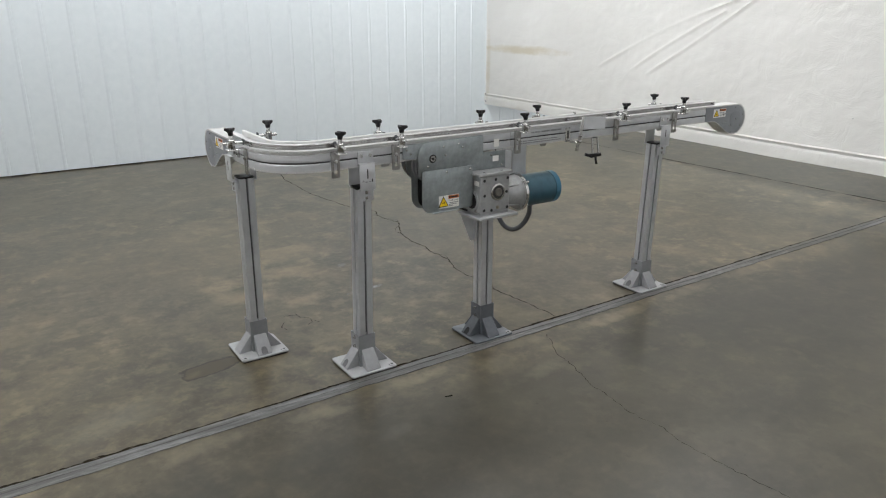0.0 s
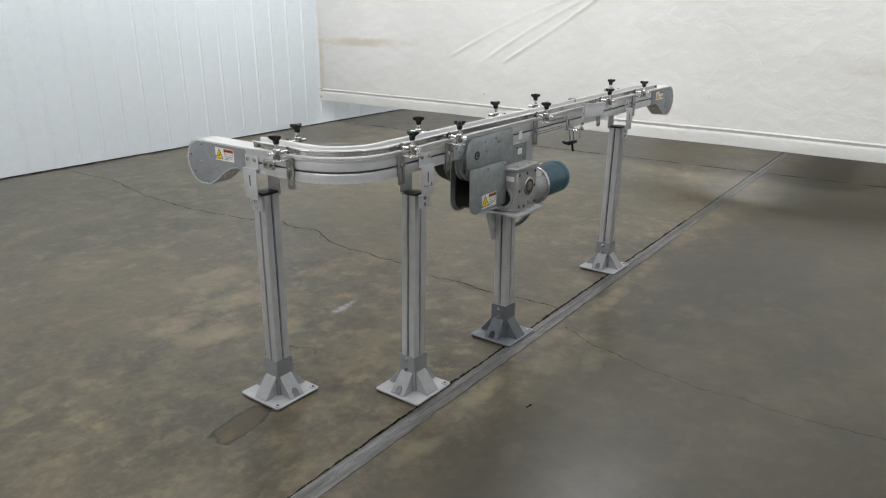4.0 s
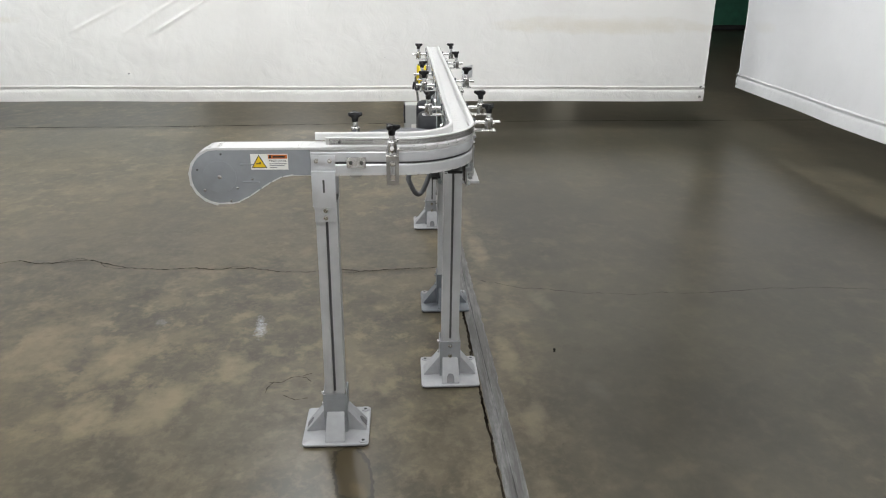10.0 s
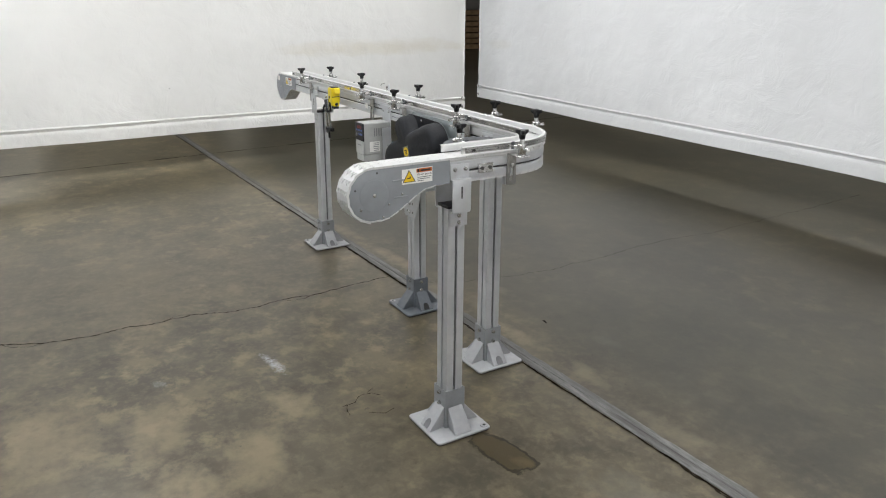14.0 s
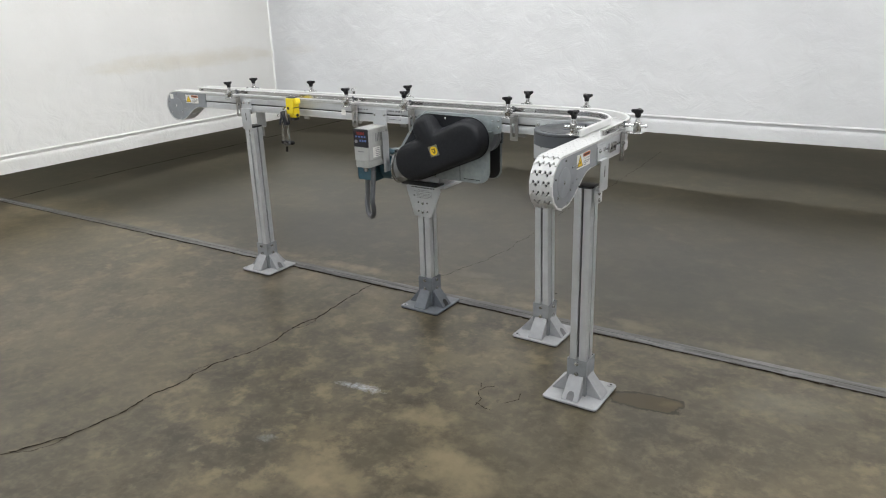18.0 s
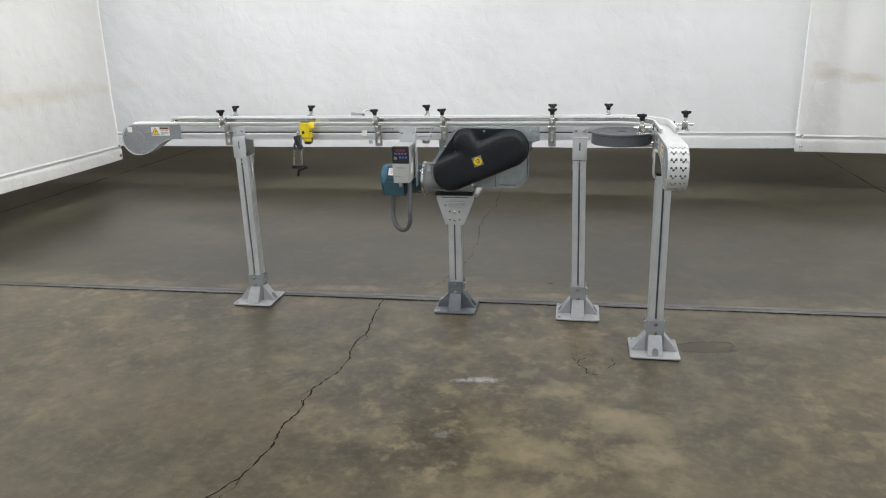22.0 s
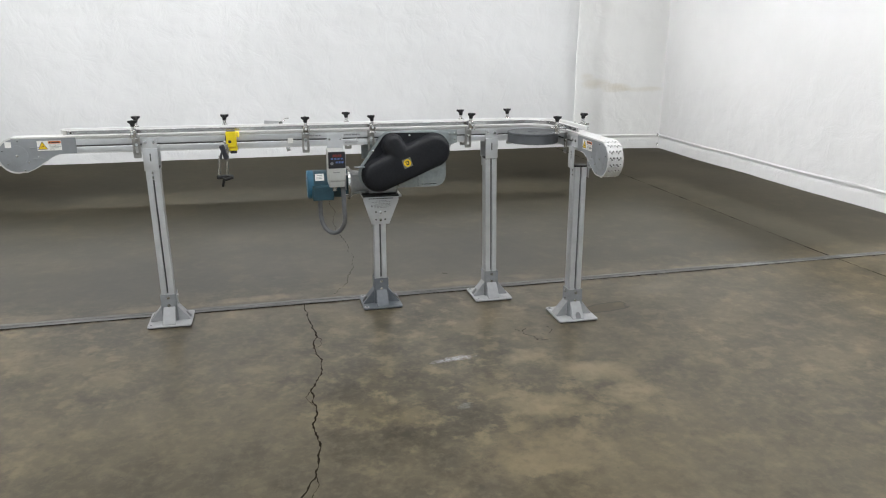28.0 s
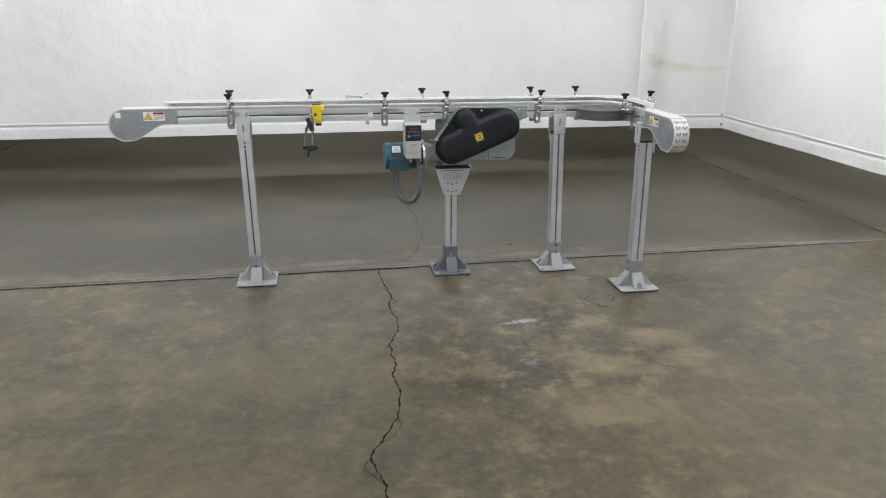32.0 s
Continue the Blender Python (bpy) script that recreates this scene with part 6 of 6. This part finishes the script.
def build_prints():
    """Faint lettering on the beam becomes plain bars; white stickers by the controller."""
    rnd = random.Random(8)
    for x0, x1, z, h, y in ((2.33, 2.52, 0.992, 0.008, 2.6620), (2.24, 2.50, 0.957, 0.004, 2.6620), (2.24, 2.52, 0.947, 0.004, 2.6620), (2.19, 2.275, 0.990, 0.008, 2.7380), (2.40, 2.47, 0.990, 0.007, 2.7380), (2.20, 2.27, 0.952, 0.004, 2.7380)):
        x = x0
        bm = bmesh.new()
        while x < x1:
            w = rnd.uniform(0.005, 0.017)
            box(bm, (x, y - 0.0003, z), (min(x1, x + w), y + 0.0003, z + h))
            x += w + rnd.choice((0.0025, 0.0025, 0.006))
        part("beam_print", bm, lab_text, conveyor, "small dark lettering on the beam")
    for x, y, z in ((2.545, 2.7377, 0.957), (3.9, 2.7399, 0.975)):
        part("sticker", boxed((x, y, z), (x + 0.028, y + 0.001, z + 0.028)), lab_white, conveyor, "small white sticker")


build_drive()
build_gearbox()
build_cover()
build_inverter()
build_sensor()
build_prints()


# ---- beyond the gap between the curtains ----
def green_machine():
    root = empty("machine", (19.2, -5.6, 0), "dark green machine standing far behind the curtains", "machine")
    part("body", boxed((18.8, -7.2, 0.0), (20.6, -4.0, 2.4), 0.05), green_paint, root)
    part("hood", boxed((18.7, -6.6, 1.1), (18.8, -5.6, 2.2), 0.02), crate_brown, root)
    part("plinth", boxed((18.6, -7.4, 0.0), (18.8, -3.9, 0.12), 0.02), lab_black, root)
    c = empty("pallet_stack", (18.4, -7.9, 0), "stack of brown wooden pallets far behind the curtains", "pallet")
    for k in range(7):
        part("pallet", boxed((17.8, -8.5, 0.02 + k * 0.16), (18.6, -7.3, 0.15 + k * 0.16), 0.01), crate_brown, c)


green_machine()


def far_doorway(y, w, h):
    """A tall loading doorway in the far wall, its plastic strips bright with daylight."""
    root = empty("loading_door", (26.55, y, 0), "tall doorway of daylit plastic strips in the far wall", "door")
    glow = bpy.data.materials.get("daylit_strip")
    if not glow:
        g = Mat("daylit_strip", (0.8, 0.8, 0.75), 0.5)
        g.set("Emission Color", (1.0, 0.93, 0.78, 1))
        g.set("Emission Strength", 1.3)
        glow = g.m
    n = max(2, round(w / 0.25))
    for k in range(n):
        a = y - w / 2 + w * k / n
        part("strip", boxed((26.52 + 0.01 * (k % 2), a + 0.006, 0.03), (26.53 + 0.01 * (k % 2), a + w / n - 0.006, h), 0.002), glow, root)
    for a, b in ((y - w / 2 - 0.12, y - w / 2), (y + w / 2, y + w / 2 + 0.12)):
        part("jamb", boxed((26.48, a, 0.0), (26.6, b, h + 0.15), 0.006), hall_grey, root)
    part("lintel", boxed((26.48, y - w / 2, h), (26.6, y + w / 2, h + 0.15), 0.006), hall_grey, root)


far_doorway(4.04, 0.55, 3.6)
far_doorway(-2.9, 0.7, 3.2)
